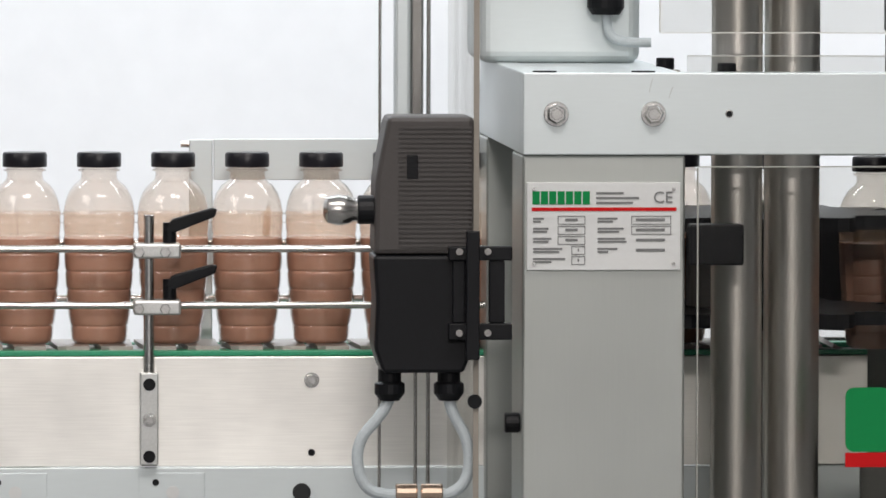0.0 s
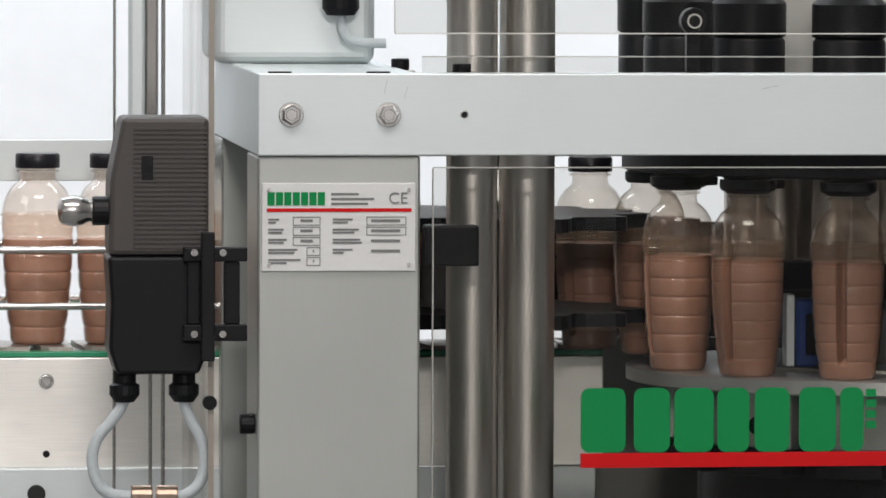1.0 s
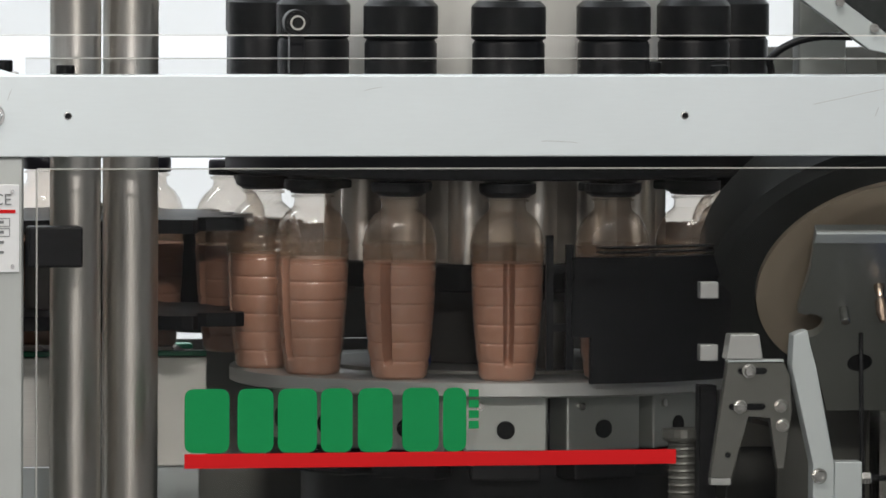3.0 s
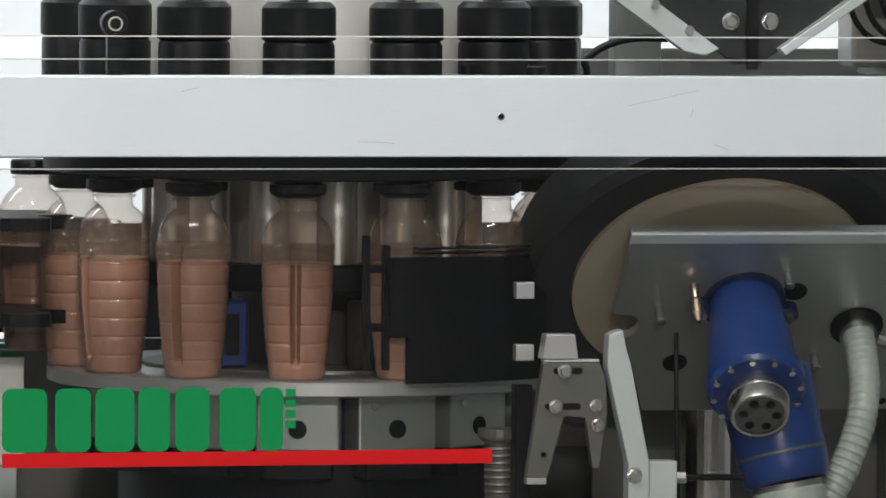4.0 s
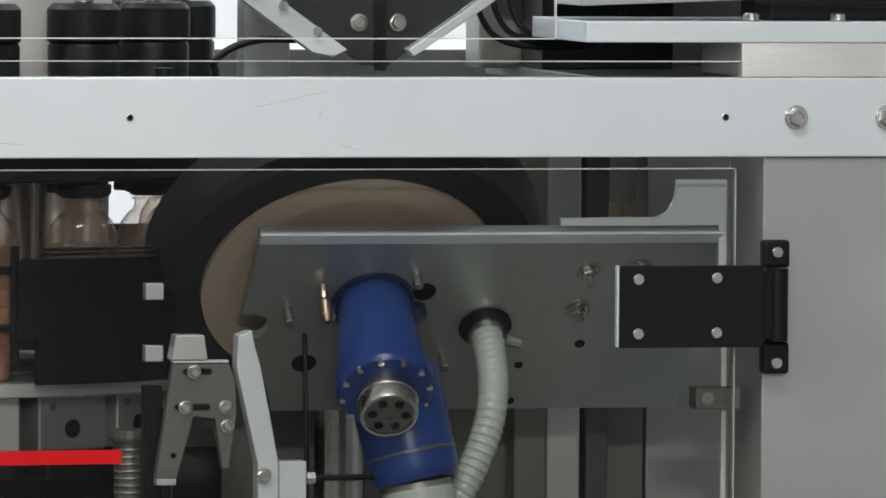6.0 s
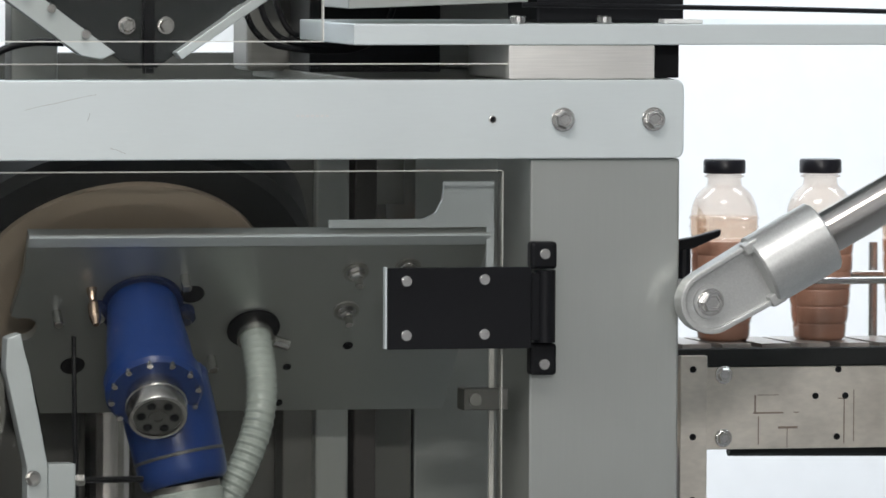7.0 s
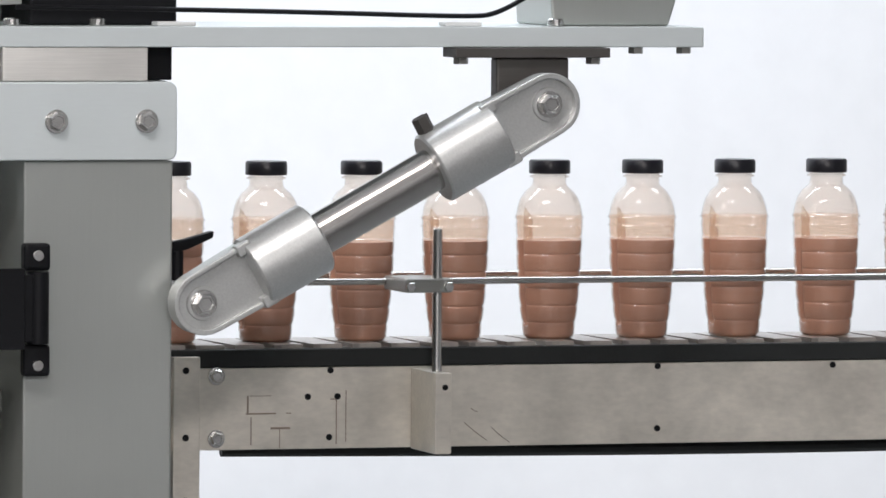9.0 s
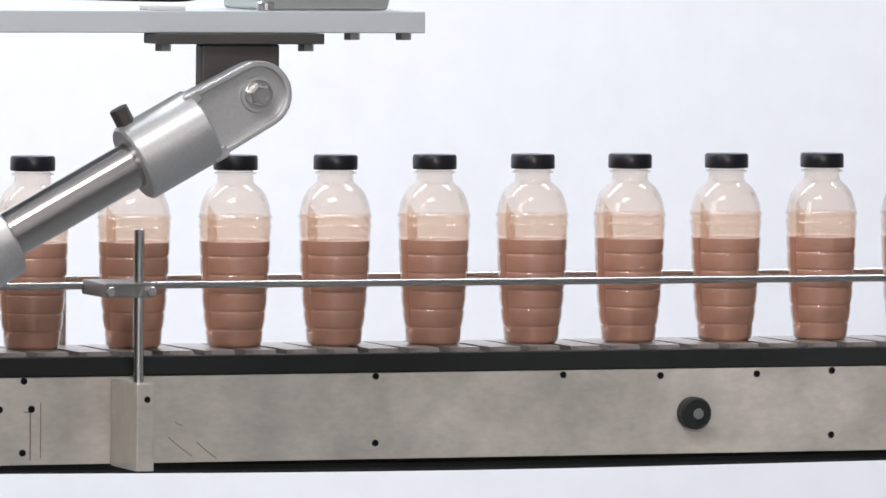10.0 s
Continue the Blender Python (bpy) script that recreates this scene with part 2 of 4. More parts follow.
# ---- hall ----
part("floor", box(-9, 11, -10, 3.4, -0.1, 0.0, 0), FLOOR)
tagged(bpy.data.objects["floor"], "smooth grey factory hall floor", "floor", kind="structure")
for nm, b in (("wall_north", (-9, 11, 3.2, 3.4, 0, 4.2)), ("wall_south", (-9, 11, -10.2, -10, 0, 4.2)), ("wall_west", (-9.2, -9, -10, 3.2, 0, 4.2)), ("wall_east", (11, 11.2, -10, 3.2, 0, 4.2))):
    tagged(part(nm, box(*b, 0), WALL), "plain bright white painted hall wall", "wall", kind="structure")
tagged(part("ceiling", box(-9, 11, -10, 3.2, 4.2, 4.3, 0), WALL), "white hall ceiling", "ceiling", kind="structure")

# ---- machine frame ----
frm = thing("filling_machine", 0, 0, 0, "bottle filling machine of anodised beams on brushed steel columns", "machine")
XL, XR, ZB, ZT, DEEP = 0.511, 1.891, 1.143, 1.211, 0.488


def rounded_bar(x0, x1, y0, y1, z0, z1, r, corner=True):
    out = [(x0, z0), (x0, z1)]
    arc = lambda cx, cz, a0, a1: [(cx + r * math.cos(radians(a)), cz + r * math.sin(radians(a))) for a in np.linspace(a0, a1, 6)]
    out += arc(x1 - r, z1 - r, 90, 0) + arc(x1 - r, z0 + r, 0, -90) if corner else [(x1, z1), (x1, z0)]
    return prism(out, y0, y1, 0.0012)


part("front_beam", rounded_bar(XL, XR, 0, 0.03, ZB, ZT, 0.008), ANOD, frm, "pale anodised front beam with faint scratches")
part("side_beam", box(XL, XL + 0.02, 0.0302, DEEP, ZB, ZT), ANOD, frm)
part("side_beam", box(XR - 0.02, XR, 0.0302, DEEP, ZB, ZT), ANOD, frm)
part("rear_beam", box(XL, XR, DEEP + 0.002, DEEP + 0.03, ZB - 0.02, ZT - 0.021), ANOD, frm)
part("top_plate", box(XL + 0.0205, 0.645, 0.0302, DEEP - 0.002, ZT - 0.010, ZT - 0.0005), ANOD, frm)
part("top_plate", box(1.62, XR - 0.0205, 0.0302, DEEP - 0.002, ZT - 0.010, ZT - 0.0005), DULL, frm)
for x0, x1 in ((0.511, 0.646), (1.7546, 1.8885)):
    part("column", box(x0, x1, 0.004, 0.115, 0.0, ZB - 0.0005, 0.002), STEEL, frm, "brushed steel front column")
    part("column", box(x0, x1, DEEP - 0.08, DEEP + 0.03, 0.0, ZB - 0.0005, 0.002), STEEL, frm)
for x in (0.5383, 0.619, 1.782, 1.863):
    hexbolt(x, -0.001, 1.177, 0.0085, frm)
for x in (0.682, 1.201, 1.7195):
    hole(x, -0.0003, 1.1772, 0.0021, frm)
    part("hole_lip", lathe([(0.0024, 0), (0.0034, 0), (0.0031, 0.0007), (0.0024, 0.0009)], 20, m=Matrix.Translation((x, -0.0001, 1.1772)) @ pose(0, 0, 0, 90, 0, 0)), BOLT, frm)
for i in range(7):
    part("stamped_mark", box(1.546 + 0.0043 * i, 1.546 + 0.0043 * i + 0.0026, -0.0004, 0.0002, 1.1795, 1.1815, 0), WHITE, frm)
for a, c in (((1.3104, 1.1862), (1.3371, 1.1919)), ((1.3371, 1.1919), (1.3713, 1.1992)), ((1.3839, 1.1537), (1.3971, 1.1489)), ((1.3641, 1.1766), (1.3665, 1.1838)), ((0.6155, 1.1948), (0.6183, 1.2065)), ((0.6319, 1.1901), (0.6352, 1.1995)), ((1.08, 1.156), (1.11, 1.1545)), ((0.93, 1.198), (0.944, 1.201))):
    part("scratch", tube([(a[0], 0.0, a[1]), ((a[0] + c[0]) / 2, 0.0, (a[1] + c[1]) / 2 + 0.0004), (c[0], 0.0, c[1])], 0.00016, 5), DULL, frm)
part("column_knob", rod((0.511, 0.03, 0.9193), (0.4985, 0.03, 0.9193), 0.0085, seg=18, bevel=0.001), BLACK, frm)
# screws let into the top of the beam
for x in (0.530, 0.612, 1.775, 1.850):
    part("countersunk_screw", rod((x, 0.015, ZT - 0.002), (x, 0.015, ZT + 0.0012), 0.010, seg=20), BLACK, frm)
for x, y in ((0.648, 0.2), (0.684, 0.04), (1.2, 0.15), (1.24, 0.05)):
    part("cap_screw", rod((x, y, ZT - 0.003), (x, y, ZT + 0.007), 0.0078, seg=20, bevel=0.0008), BLACK, frm)
    part("screw_bracket", box(x - 0.012, x + 0.012, y - 0.012, y + 0.012, ZT - 0.02, ZT - 0.003), DULL, frm)

# ---- name plate ----
sign = thing("name_plate", 0.578, 0.003, 1.084, "white printed maker's plate riveted on the steel column", "sign")
sx, sz = 0.0636, 0.0363
part("panel", box(-sx, sx, -0.004, 0.0008, -sz, sz, 0.0005), WHITE, sign)
yb = -0.0046


def print_bar(x0, x1, z0, z1, mat, name="printed_bar", rise=0.0):
    """A printed bar; x runs from the panel's left edge, z down from its top, both in shares."""
    return part(name, box(-sx + 2 * sx * x0, -sx + 2 * sx * x1, yb - rise, -0.0038, sz - 2 * sz * z1, sz - 2 * sz * z0, 0), mat, sign)


for i in range(7):
    print_bar(0.035 + i * 0.0545, 0.035 + i * 0.0545 + 0.047, 0.10, 0.25, VGREEN, "green_logo_block")
print_bar(0.03, 0.975, 0.285, 0.325, VRED, "red_line")
for i, wdt in enumerate((0.18, 0.28, 0.24)):
    print_bar(0.45, 0.45 + wdt, 0.11 + i * 0.055, 0.135 + i * 0.055, INK)
for i in range(5):
    z = 0.40 + i * 0.115
    print_bar(0.04, 0.04 + (0.07, 0.10, 0.12, 0.19, 0.21)[i], z, z + 0.022, INK)
    print_bar(0.04, 0.04 + (0.05, 0.09, 0.10, 0.17, 0.12)[i], z + 0.035, z + 0.057, INK)
    x0, x1 = ((0.20, 0.38), (0.20, 0.38), (0.20, 0.38), (0.29, 0.38), (0.29, 0.38))[i]
    for a, b, c, d in ((x0, x1, z - 0.02, z - 0.012), (x0, x1, z + 0.07, z + 0.078), (x0, x0 + 0.005, z - 0.012, z + 0.07), (x1 - 0.005, x1, z - 0.012, z + 0.07)):
        print_bar(a, b, c, d, INK, "box_line")
    print_bar(x0 + 0.05, x1 - 0.05, z + 0.01, z + 0.04, INK)
    if i < 4:
        print_bar(0.46, 0.46 + (0.13, 0.17, 0.18, 0.13)[i], z, z + 0.022, INK)
        print_bar(0.46, 0.46 + (0.10, 0.14, 0.19, 0.07)[i], z + 0.035, z + 0.057, INK)
        if i < 2:
            for a, b, c, d in ((0.68, 0.94, z - 0.02, z - 0.012), (0.68, 0.94, z + 0.07, z + 0.078), (0.68, 0.685, z - 0.012, z + 0.07), (0.935, 0.94, z - 0.012, z + 0.07)):
                print_bar(a, b, c, d, INK, "box_line")
        print_bar(0.71, 0.90, z + 0.01, z + 0.042, INK)
for x in (-0.058, 0.058):
    for z in (-0.031, 0.031):
        part("rivet", rod((x, -0.0040, z), (x, -0.0056, z), 0.0016, seg=10), BOLT, sign)
txt = bpy.data.curves.new("ce", "FONT")
txt.body, txt.size, txt.extrude = "CE", 0.0135, 0.0002
tmp = new("ce_mark", txt)
bpy.context.view_layer.update()
me = bpy.data.meshes.new_from_object(tmp.evaluated_get(bpy.context.evaluated_depsgraph_get()))
bpy.data.objects.remove(tmp)
me.materials.clear()
me.materials.append(INK)
ce = new("ce_mark", me)
ce.parent, ce.matrix_basis = sign, pose(0.041, yb, 0.0195, 90, 0, 0)

# ---- gearbox cover on the top plate ----
cov = thing("drive_cover", 0.56, 0.36, ZT, "grey sheet metal drive cover with a cable gland", "machine cover")
part("cover", box(-0.064, 0.076, -0.06, 0.09, -0.0005, 0.45, 0.01, seg=4), ANOD, cov)
part("cable_gland", lathe([(0, 0), (0.012, 0), (0.016, 0.006), (0.016, 0.02), (0.018, 0.022), (0.018, 0.05), (0, 0.05)], 20, m=Matrix.Translation((0.044, -0.082, 0.042))), BLACK, cov)
part("gland_seat", box(0.026, 0.062, -0.10, -0.0605, 0.075, 0.115), BLACK, cov)
part("cable", tube([(0.044, -0.082, 0.045), (0.046, -0.082, 0.025), (0.058, -0.083, 0.018), (0.083, -0.084, 0.018)], 0.0042), CABLE, cov)

# ---- chrome guide columns ----
for x, y, r in ((0.699, 0.10, 0.0215), (0.7478, 0.12, 0.0235)):
    g = thing("guide_column", x, y, 0, "thick polished steel guide column", "column", "guide columns")
    part("shaft", rod((0, 0, 0), (0, 0, 1.9), r, seg=40), COLUMN, g, smooth=True)
    part("foot_collar", rod((0, 0, 0), (0, 0, 0.04), r + 0.015, seg=32, bevel=0.002), DULL, g, smooth=True)

# ---- safety doors ----
def pane(name, x0, x1, z0, z1, y, label, edges="tblr", rim=None):
    d = thing(name, (x0 + x1) / 2, y, z0, label, "safety door")
    w, h = (x1 - x0) / 2, z1 - z0
    part("sheet", box(-w, w, -0.003, 0.003, 0, h, 0), PLEXI, d)
    e = 0.0011
    if "t" in edges:
        part("edge", box(-w, w, -0.0032, 0.0032, h + 0.0002, h + e, 0), rim or PEDGE, d)
    if "b" in edges:
        part("edge", box(-w, w, -0.0032, 0.0032, -e, -0.0002, 0), rim or PEDGE, d)
    if "l" in edges:
        part("edge", box(-w - e, -w - 0.0002, -0.0032, 0.0032, 0, h, 0), rim or PEDGE, d)
    if "r" in edges:
        part("edge", box(w + 0.0002, w + e, -0.0032, 0.0032, 0, h, 0), rim or PEDGE, d)
    return d


door = pane("safety_door", 0.6556, 1.7245, 0.45, 1.133, -0.012, "clear acrylic safety door with a green and red emblem", rim=DEDGE)
# emblem: seven plain green blocks over a red line
z0, z1 = 0.8976 - 0.45, 0.951 - 0.45
xx = [(-0.4120, -0.3745), (-0.3678, -0.3375), (-0.3340, -0.3010), (-0.2980, -0.2712), (-0.2668, -0.2375), (-0.2295, -0.1985), (-0.1952, -0.1755)]


def emblem(x0, x1, lo, hi, r=0.007):
    out = []
    for cx, cz, a0 in ((x1 - r, hi - r, 90), (x1 - r, lo + r, 0), (x0 + r, lo + r, -90), (x0 + r, hi - r, -180)):
        out += [(cx + r * math.cos(radians(a0 - v)), cz + r * math.sin(radians(a0 - v))) for v in (0, 30, 60, 90)]
    return prism(out, -0.0040, -0.0033, 0)


for a, c in xx:
    part("green_emblem_block", emblem(a, c, z0, z1), VGREEN, door, "green vinyl block")
for i in range(4):
    part("small_emblem_mark", box(-0.1735, -0.1650, -0.0042, -0.0034, z0 + 0.019 + i * 0.0088, z0 + 0.0255 + i * 0.0088, 0), VGREEN, door)
rb = bmesh.new()
q = [rb.verts.new(v) for v in ((-0.412, -0.0045, 0.8848 - 0.45), (0.0022, -0.0045, 0.8862 - 0.45), (0.0022, -0.0045, 0.8982 - 0.45), (-0.412, -0.0045, 0.8968 - 0.45))]
f0 = rb.faces.new(q)
ex = bmesh.ops.extrude_face_region(rb, geom=[f0])["geom"]
bmesh.ops.translate(rb, verts=[v for v in ex if isinstance(v, bmesh.types.BMVert)], vec=(0, 0.0012, 0))
bmesh.ops.recalc_face_normals(rb, faces=rb.faces)
part("red_emblem_line", rb, VRED, door, "red vinyl line")
part("closing_block", box(-0.541, -0.496, 0.0035, 0.030, 0.6018, 0.6357, 0.002), BLACK, door, "black closing block")
pane("upper_screen", 0.624, 1.566, 1.2450, 1.75, -0.010, "clear acrylic upper screen over the beam", "blr")
pane("lower_screen_strip", 0.648, 1.735, 1.2118, 1.2240, 0.010, "low clear acrylic strip on the beam", "t")

rs = thing("round_sensor", 0.8765, 0.02, 1.2540, "small black sensor with a bright ring", "sensor")
part("body", rod((0, 0.02, 0), (0, 0.001, 0), 0.011, seg=24, bevel=0.001), BLACK, rs)
part("ring", lathe([(0.0048, 0), (0.0062, 0), (0.0062, 0.0018), (0.0048, 0.0018)], 28, m=Matrix.Translation((0, 0.0012, 0)) @ pose(0, 0, 0, 90, 0, 0)), PEDGE, rs)
part("holder", box(-0.006, 0.006, 0.004, 0.018, -0.0430, -0.009, 0.001), BLACK, rs)

# ---- door hinge ----
hg = part("hinge", box(-0.0795, 0.048, -0.006, 0.0005, -0.0345, 0.0355, 0.0008), BLACK, door, "black hinge with steel screws")
hg.location = (1.7015 - 1.19005, -0.004, 1.0155 - 0.45)
part("backing_strip", box(-0.0815, -0.0798, -0.005, 0.003, -0.034, 0.036, 0.0003), ANOD, hg)
part("barrel", rod((0.062, 0.004, -0.03), (0.062, 0.004, 0.032), 0.0095, seg=20), BLACK, hg, smooth=True)
part("knuckle", box(0.0500, 0.0735, 0.004, 0.0195, 0.033, 0.0565, 0.003), BLACK, hg)
part("knuckle", box(0.0500, 0.0735, 0.004, 0.0195, -0.0585, -0.031, 0.003), BLACK, hg)
part("arm", box(0.0482, 0.056, -0.004, 0.003, -0.028, 0.030, 0.001), BLACK, hg)
for x, z in ((-0.063, 0.024), (0.006, 0.025), (-0.063, -0.0225), (0.006, -0.022), (0.062, 0.046), (0.062, -0.049)):
    y = -0.0065 if x < 0.05 else 0.0035
    part("screw", rod((x, y + 0.001, z), (x, y - 0.0018, z), 0.0048, seg=18, bevel=0.0006), BOLT, hg)

# ---- sensor housing by the infeed ----
sn = thing("switch_box", 0.425, 0.0, 0.964, "dark grey plastic switch box with chrome knob", "switch box")
part("lower_body", prism([(-0.038, 0.02), (-0.031, 0.0), (0.036, 0.0), (0.044, 0.02), (0.044, 0.097), (-0.039, 0.097), (-0.0365, 0.06)], -0.02, 0.05, 0.003), BLACK, sn)
part("upper_cover", prism([(-0.038, 0.098), (0.044, 0.098), (0.044, 0.2115), (-0.027, 0.2115), (-0.037, 0.16)], -0.02, 0.05, 0.004), HOUSING, sn)
for i in range(26):
    z = 0.104 + i * 0.0039
    part("rib", box(-0.018, 0.042, -0.0212, -0.0198, z, z + 0.0019, 0), HOUSING, sn)
part("window", box(-0.0115, -0.002, -0.0218, -0.0199, 0.160, 0.180, 0.0004), BLACK, sn)
part("knob_collar", rod((-0.037, -0.002, 0.134), (-0.051, -0.002, 0.134), 0.012, seg=20, bevel=0.001), BLACK, sn)
part("knob", lathe([(0, 0), (0.0095, 0), (0.0095, 0.006), (0.012, 0.010), (0.013, 0.018), (0.011, 0.027), (0.006, 0.030), (0, 0.0305)], 24, m=Matrix.Translation((-0.049, -0.002, 0.134)) @ pose(0, 0, 0, 0, -90, 0)), ROD, sn, "shiny chrome knob", True)
for x in (-0.024, 0.025):
    part("cable_gland", lathe([(0, 0), (0.008, 0), (0.0125, 0.006), (0.0125, 0.014), (0.0095, 0.016), (0.0095, 0.026), (0, 0.026)], 18, m=Matrix.Translation((x, 0.0, -0.024))), BLACK, sn)
part("cable", tube([(-0.024, 0, -0.022), (-0.03, 0, -0.035), (-0.053, 0, -0.06), (-0.047, 0, -0.097), (-0.022, 0, -0.1035), (-0.012, 0, -0.1)], 0.0048), CABLE, sn)
part("cable", tube([(0.025, 0, -0.022), (0.028, 0, -0.035), (0.042, 0, -0.058), (0.042, 0, -0.09), (0.025, 0, -0.1035), (0.012, 0, -0.1)], 0.0048), CABLE, sn)
part("connector", rod((-0.019, 0, -0.1), (-0.001, 0, -0.1), 0.007, seg=12, bevel=0.001), BRASS, sn)
part("connector", rod((0.002, 0, -0.1), (0.02, 0, -0.1), 0.007, seg=12, bevel=0.001), BRASS, sn)
part("bracket", box(0.0225, 0.075, -0.033, -0.0215, 0.0935, 0.105, 0.001), BLACK, sn)
part("bracket", box(0.0225, 0.075, -0.033, -0.0215, 0.028, 0.0415, 0.001), BLACK, sn)
part("bracket_web", box(0.026, 0.036, -0.030, -0.0215, 0.0418, 0.0932, 0.001), BLACK, sn)
part("bracket_web", box(0.056, 0.069, -0.030, -0.0215, 0.0418, 0.0932, 0.001), BLACK, sn)
part("bracket_post", box(0.0365, 0.0475, -0.042, -0.0335, 0.012, 0.118, 0.001), BLACK, sn)
for x in (0.031, 0.0545):
    for z in (0.101, 0.034):
        part("screw", rod((x, -0.0335, z), (x, -0.038, z), 0.003, seg=10), ROD, sn)
sd = thing("side_screen", 0.4715, 0.0, 0.45, "clear acrylic side screen standing edge on", "safety door")
part("sheet", box(-0.0022, 0.0022, -0.012, 0.30, 0, 0.95, 0), PLEXI, sd)
part("front_edge", box(-0.0024, 0.0024, -0.0135, -0.0122, 0, 0.95, 0), SEDGE, sd)
for z in (0.49,):
    part("fixing_screw", rod((-0.001, -0.016, z), (-0.001, -0.010, z), 0.006, seg=14), BLACK, sd)

# ---- upright profile behind the infeed ----
up = thing("upright_profile", 0.4335, 0.36, 0, "slim polished steel upright beside the infeed conveyor", "post")
part("post", box(-0.0065, 0.0075, 0, 0.02, 0.99, 1.7, 0.003), ANOD, up)
part("post_face", box(0.0078, 0.019, 0.004, 0.02, 0.99, 1.7, 0.002), ROD, up)
part("thin_rod", rod((0.0125, 0.006, 0.0), (0.0125, 0.006, 0.989), 0.0016, seg=10), ROD, up)
part("thin_rod", rod((0.0235, 0.006, 0.0), (0.0235, 0.006, 1.7), 0.0018, seg=10), ROD, up)
part("thin_rod", rod((-0.0190, 0.006, 0.0), (-0.0190, 0.006, 1.7), 0.0014, seg=10), ROD, up)

# ---- conveyors ----
YC = 0.50


def conveyor(name, x0, x1, z_belt, z0, z1, label, plate, strip, strip_z, start=-9.0):
    c = thing(name, x0, YC, 0, label, "conveyor")
    L = x1 - x0
    part("side_plate", box(max(0.0, start - x0), L, -0.064, -0.058, z0, z1, 0.0008), plate, c)
    part("side_plate", box(0, L, 0.058, 0.064, z0, z1, 0.0008), plate, c)
    part("wear_strip", box(0, L, -0.062, -0.040, z1 + 0.0005, strip_z, 0.001), strip, c)
    part("wear_strip", box(0, L, 0.040, 0.062, z1 + 0.0005, strip_z, 0.001), strip, c)
    part("bed", box(0.045, L - 0.045, -0.0395, 0.0395, z_belt - 0.024, z_belt - 0.0045, 0), DULL, c)
    return c


CHAINS = []


def chain(c, x0, x1, z, pitch=0.0381):
    """Slats of the flat-top chain, one object each on a shared mesh."""
    bm = bmesh.new()
    w = pitch / 2 - 0.0018
    prof = [(-w + 0.0065, -0.052), (-w * 0.2, -0.0505), (w, -0.052), (w, 0.052), (0.2 * w, 0.050), (-w, 0.052)]
    lo = [bm.verts.new((x, y, -0.004)) for x, y in prof]
    hi = [bm.verts.new((x, y, 0.0)) for x, y in prof]
    bm.faces.new(lo[::-1]), bm.faces.new(hi)
    for i in range(6):
        bm.faces.new((lo[i], lo[(i + 1) % 6], hi[(i + 1) % 6], hi[i]))
    first = part("slat", bm, SLAT, c)
    L, R = x1 - x0, 0.036
    loop = 2 * (L - 2 * R) + 2 * math.pi * R
    n = int(loop / pitch)
    slats = [first if i == 0 else new("slat", first.data) for i in range(n)]
    for i, o in enumerate(slats):
        o.parent = c
    CHAINS.append((slats, L, R, loop, z - 0.0002))


inf = conveyor("infeed_conveyor", -2.6, 0.852, 0.957, 0.8515, 0.9482, "brushed steel infeed conveyor with green wear strip", PLATE, GREEN, 0.9535)
outf = conveyor("outfeed_conveyor", 1.335, 5.4, 0.953, 0.8558, 0.9318, "worn steel outfeed conveyor with black wear strip", WORN, RUBBER, 0.9490, 1.95)
chain(inf, -2.6, 0.852, 0.957)
chain(outf, 1.335, 5.4, 0.953)
# lower rail of the infeed with its cutouts
part("lower_rail", box(0, 3.445, -0.070, -0.062, 0.70, 0.851, 0.001), ANOD, inf, "pale anodised lower rail")
for x in (0.097, 0.2155 + 0.02):
    cx = x + 2.6
    part("recess", box(cx - 0.029, cx + 0.029, -0.0706, -0.069, 0.80, 0.8465, 0.0005), ANOD, inf)
    part("recess_hole", rod((cx + 0.001, -0.0700, 0.829), (cx + 0.001, -0.0716, 0.829), 0.0058, seg=18), WHITE, inf)
    part("recess_screw", rod((cx - 0.014, -0.0700, 0.838), (cx - 0.014, -0.0714, 0.838), 0.003, seg=12), BLACK, inf)
part("rail_plug", rod((2.95, -0.069, 0.829), (2.95, -0.075, 0.829), 0.008, seg=18, bevel=0.001), RUBBER, inf)
hexbolt(2.6 + 0.359, -0.065, 0.9275, 0.0055, inf)
hole(2.6 + 0.359, -0.0645, 0.8635, 0.0028, inf)
# outfeed details
OX = 1.30 - 1.335
part("end_plate", box(2.0126 - 1.335, 2.0385 - 1.335, -0.075, -0.0645, 0.70, 0.9435, 0.001), WORN, outf, "worn pale end plate")
for z in (0.931, 0.8685, 0.81):
    hole(0.724 - 0.0345, -0.0753, z, 0.0028, outf)
for x, z in ((0.757, 0.925), (0.757, 0.8665)):
    hexbolt(x + OX, -0.0645, z, 0.0068, outf)
for x, z in ((0.868, 0.929), (0.867, 0.8665), (0.846, 0.9045), (0.875, 0.9045), (1.192, 0.929), (1.192, 0.870), (1.369, 0.928), (1.462, 0.926), (1.555, 0.9265), (1.628, 0.9285), (1.628, 0.8705)):
    hole(x + OX, -0.0645, z, 0.0027, outf)
part("round_boss", rod((1.492 + OX, -0.064, 0.8925), (1.492 + OX, -0.0785, 0.8925), 0.0145, seg=28, bevel=0.002), RUBBER, outf, "dark round boss")
part("boss_screw", rod((1.492 + OX, -0.078, 0.8925), (1.492 + OX, -0.082, 0.8925), 0.005, seg=12), BOLT, outf)
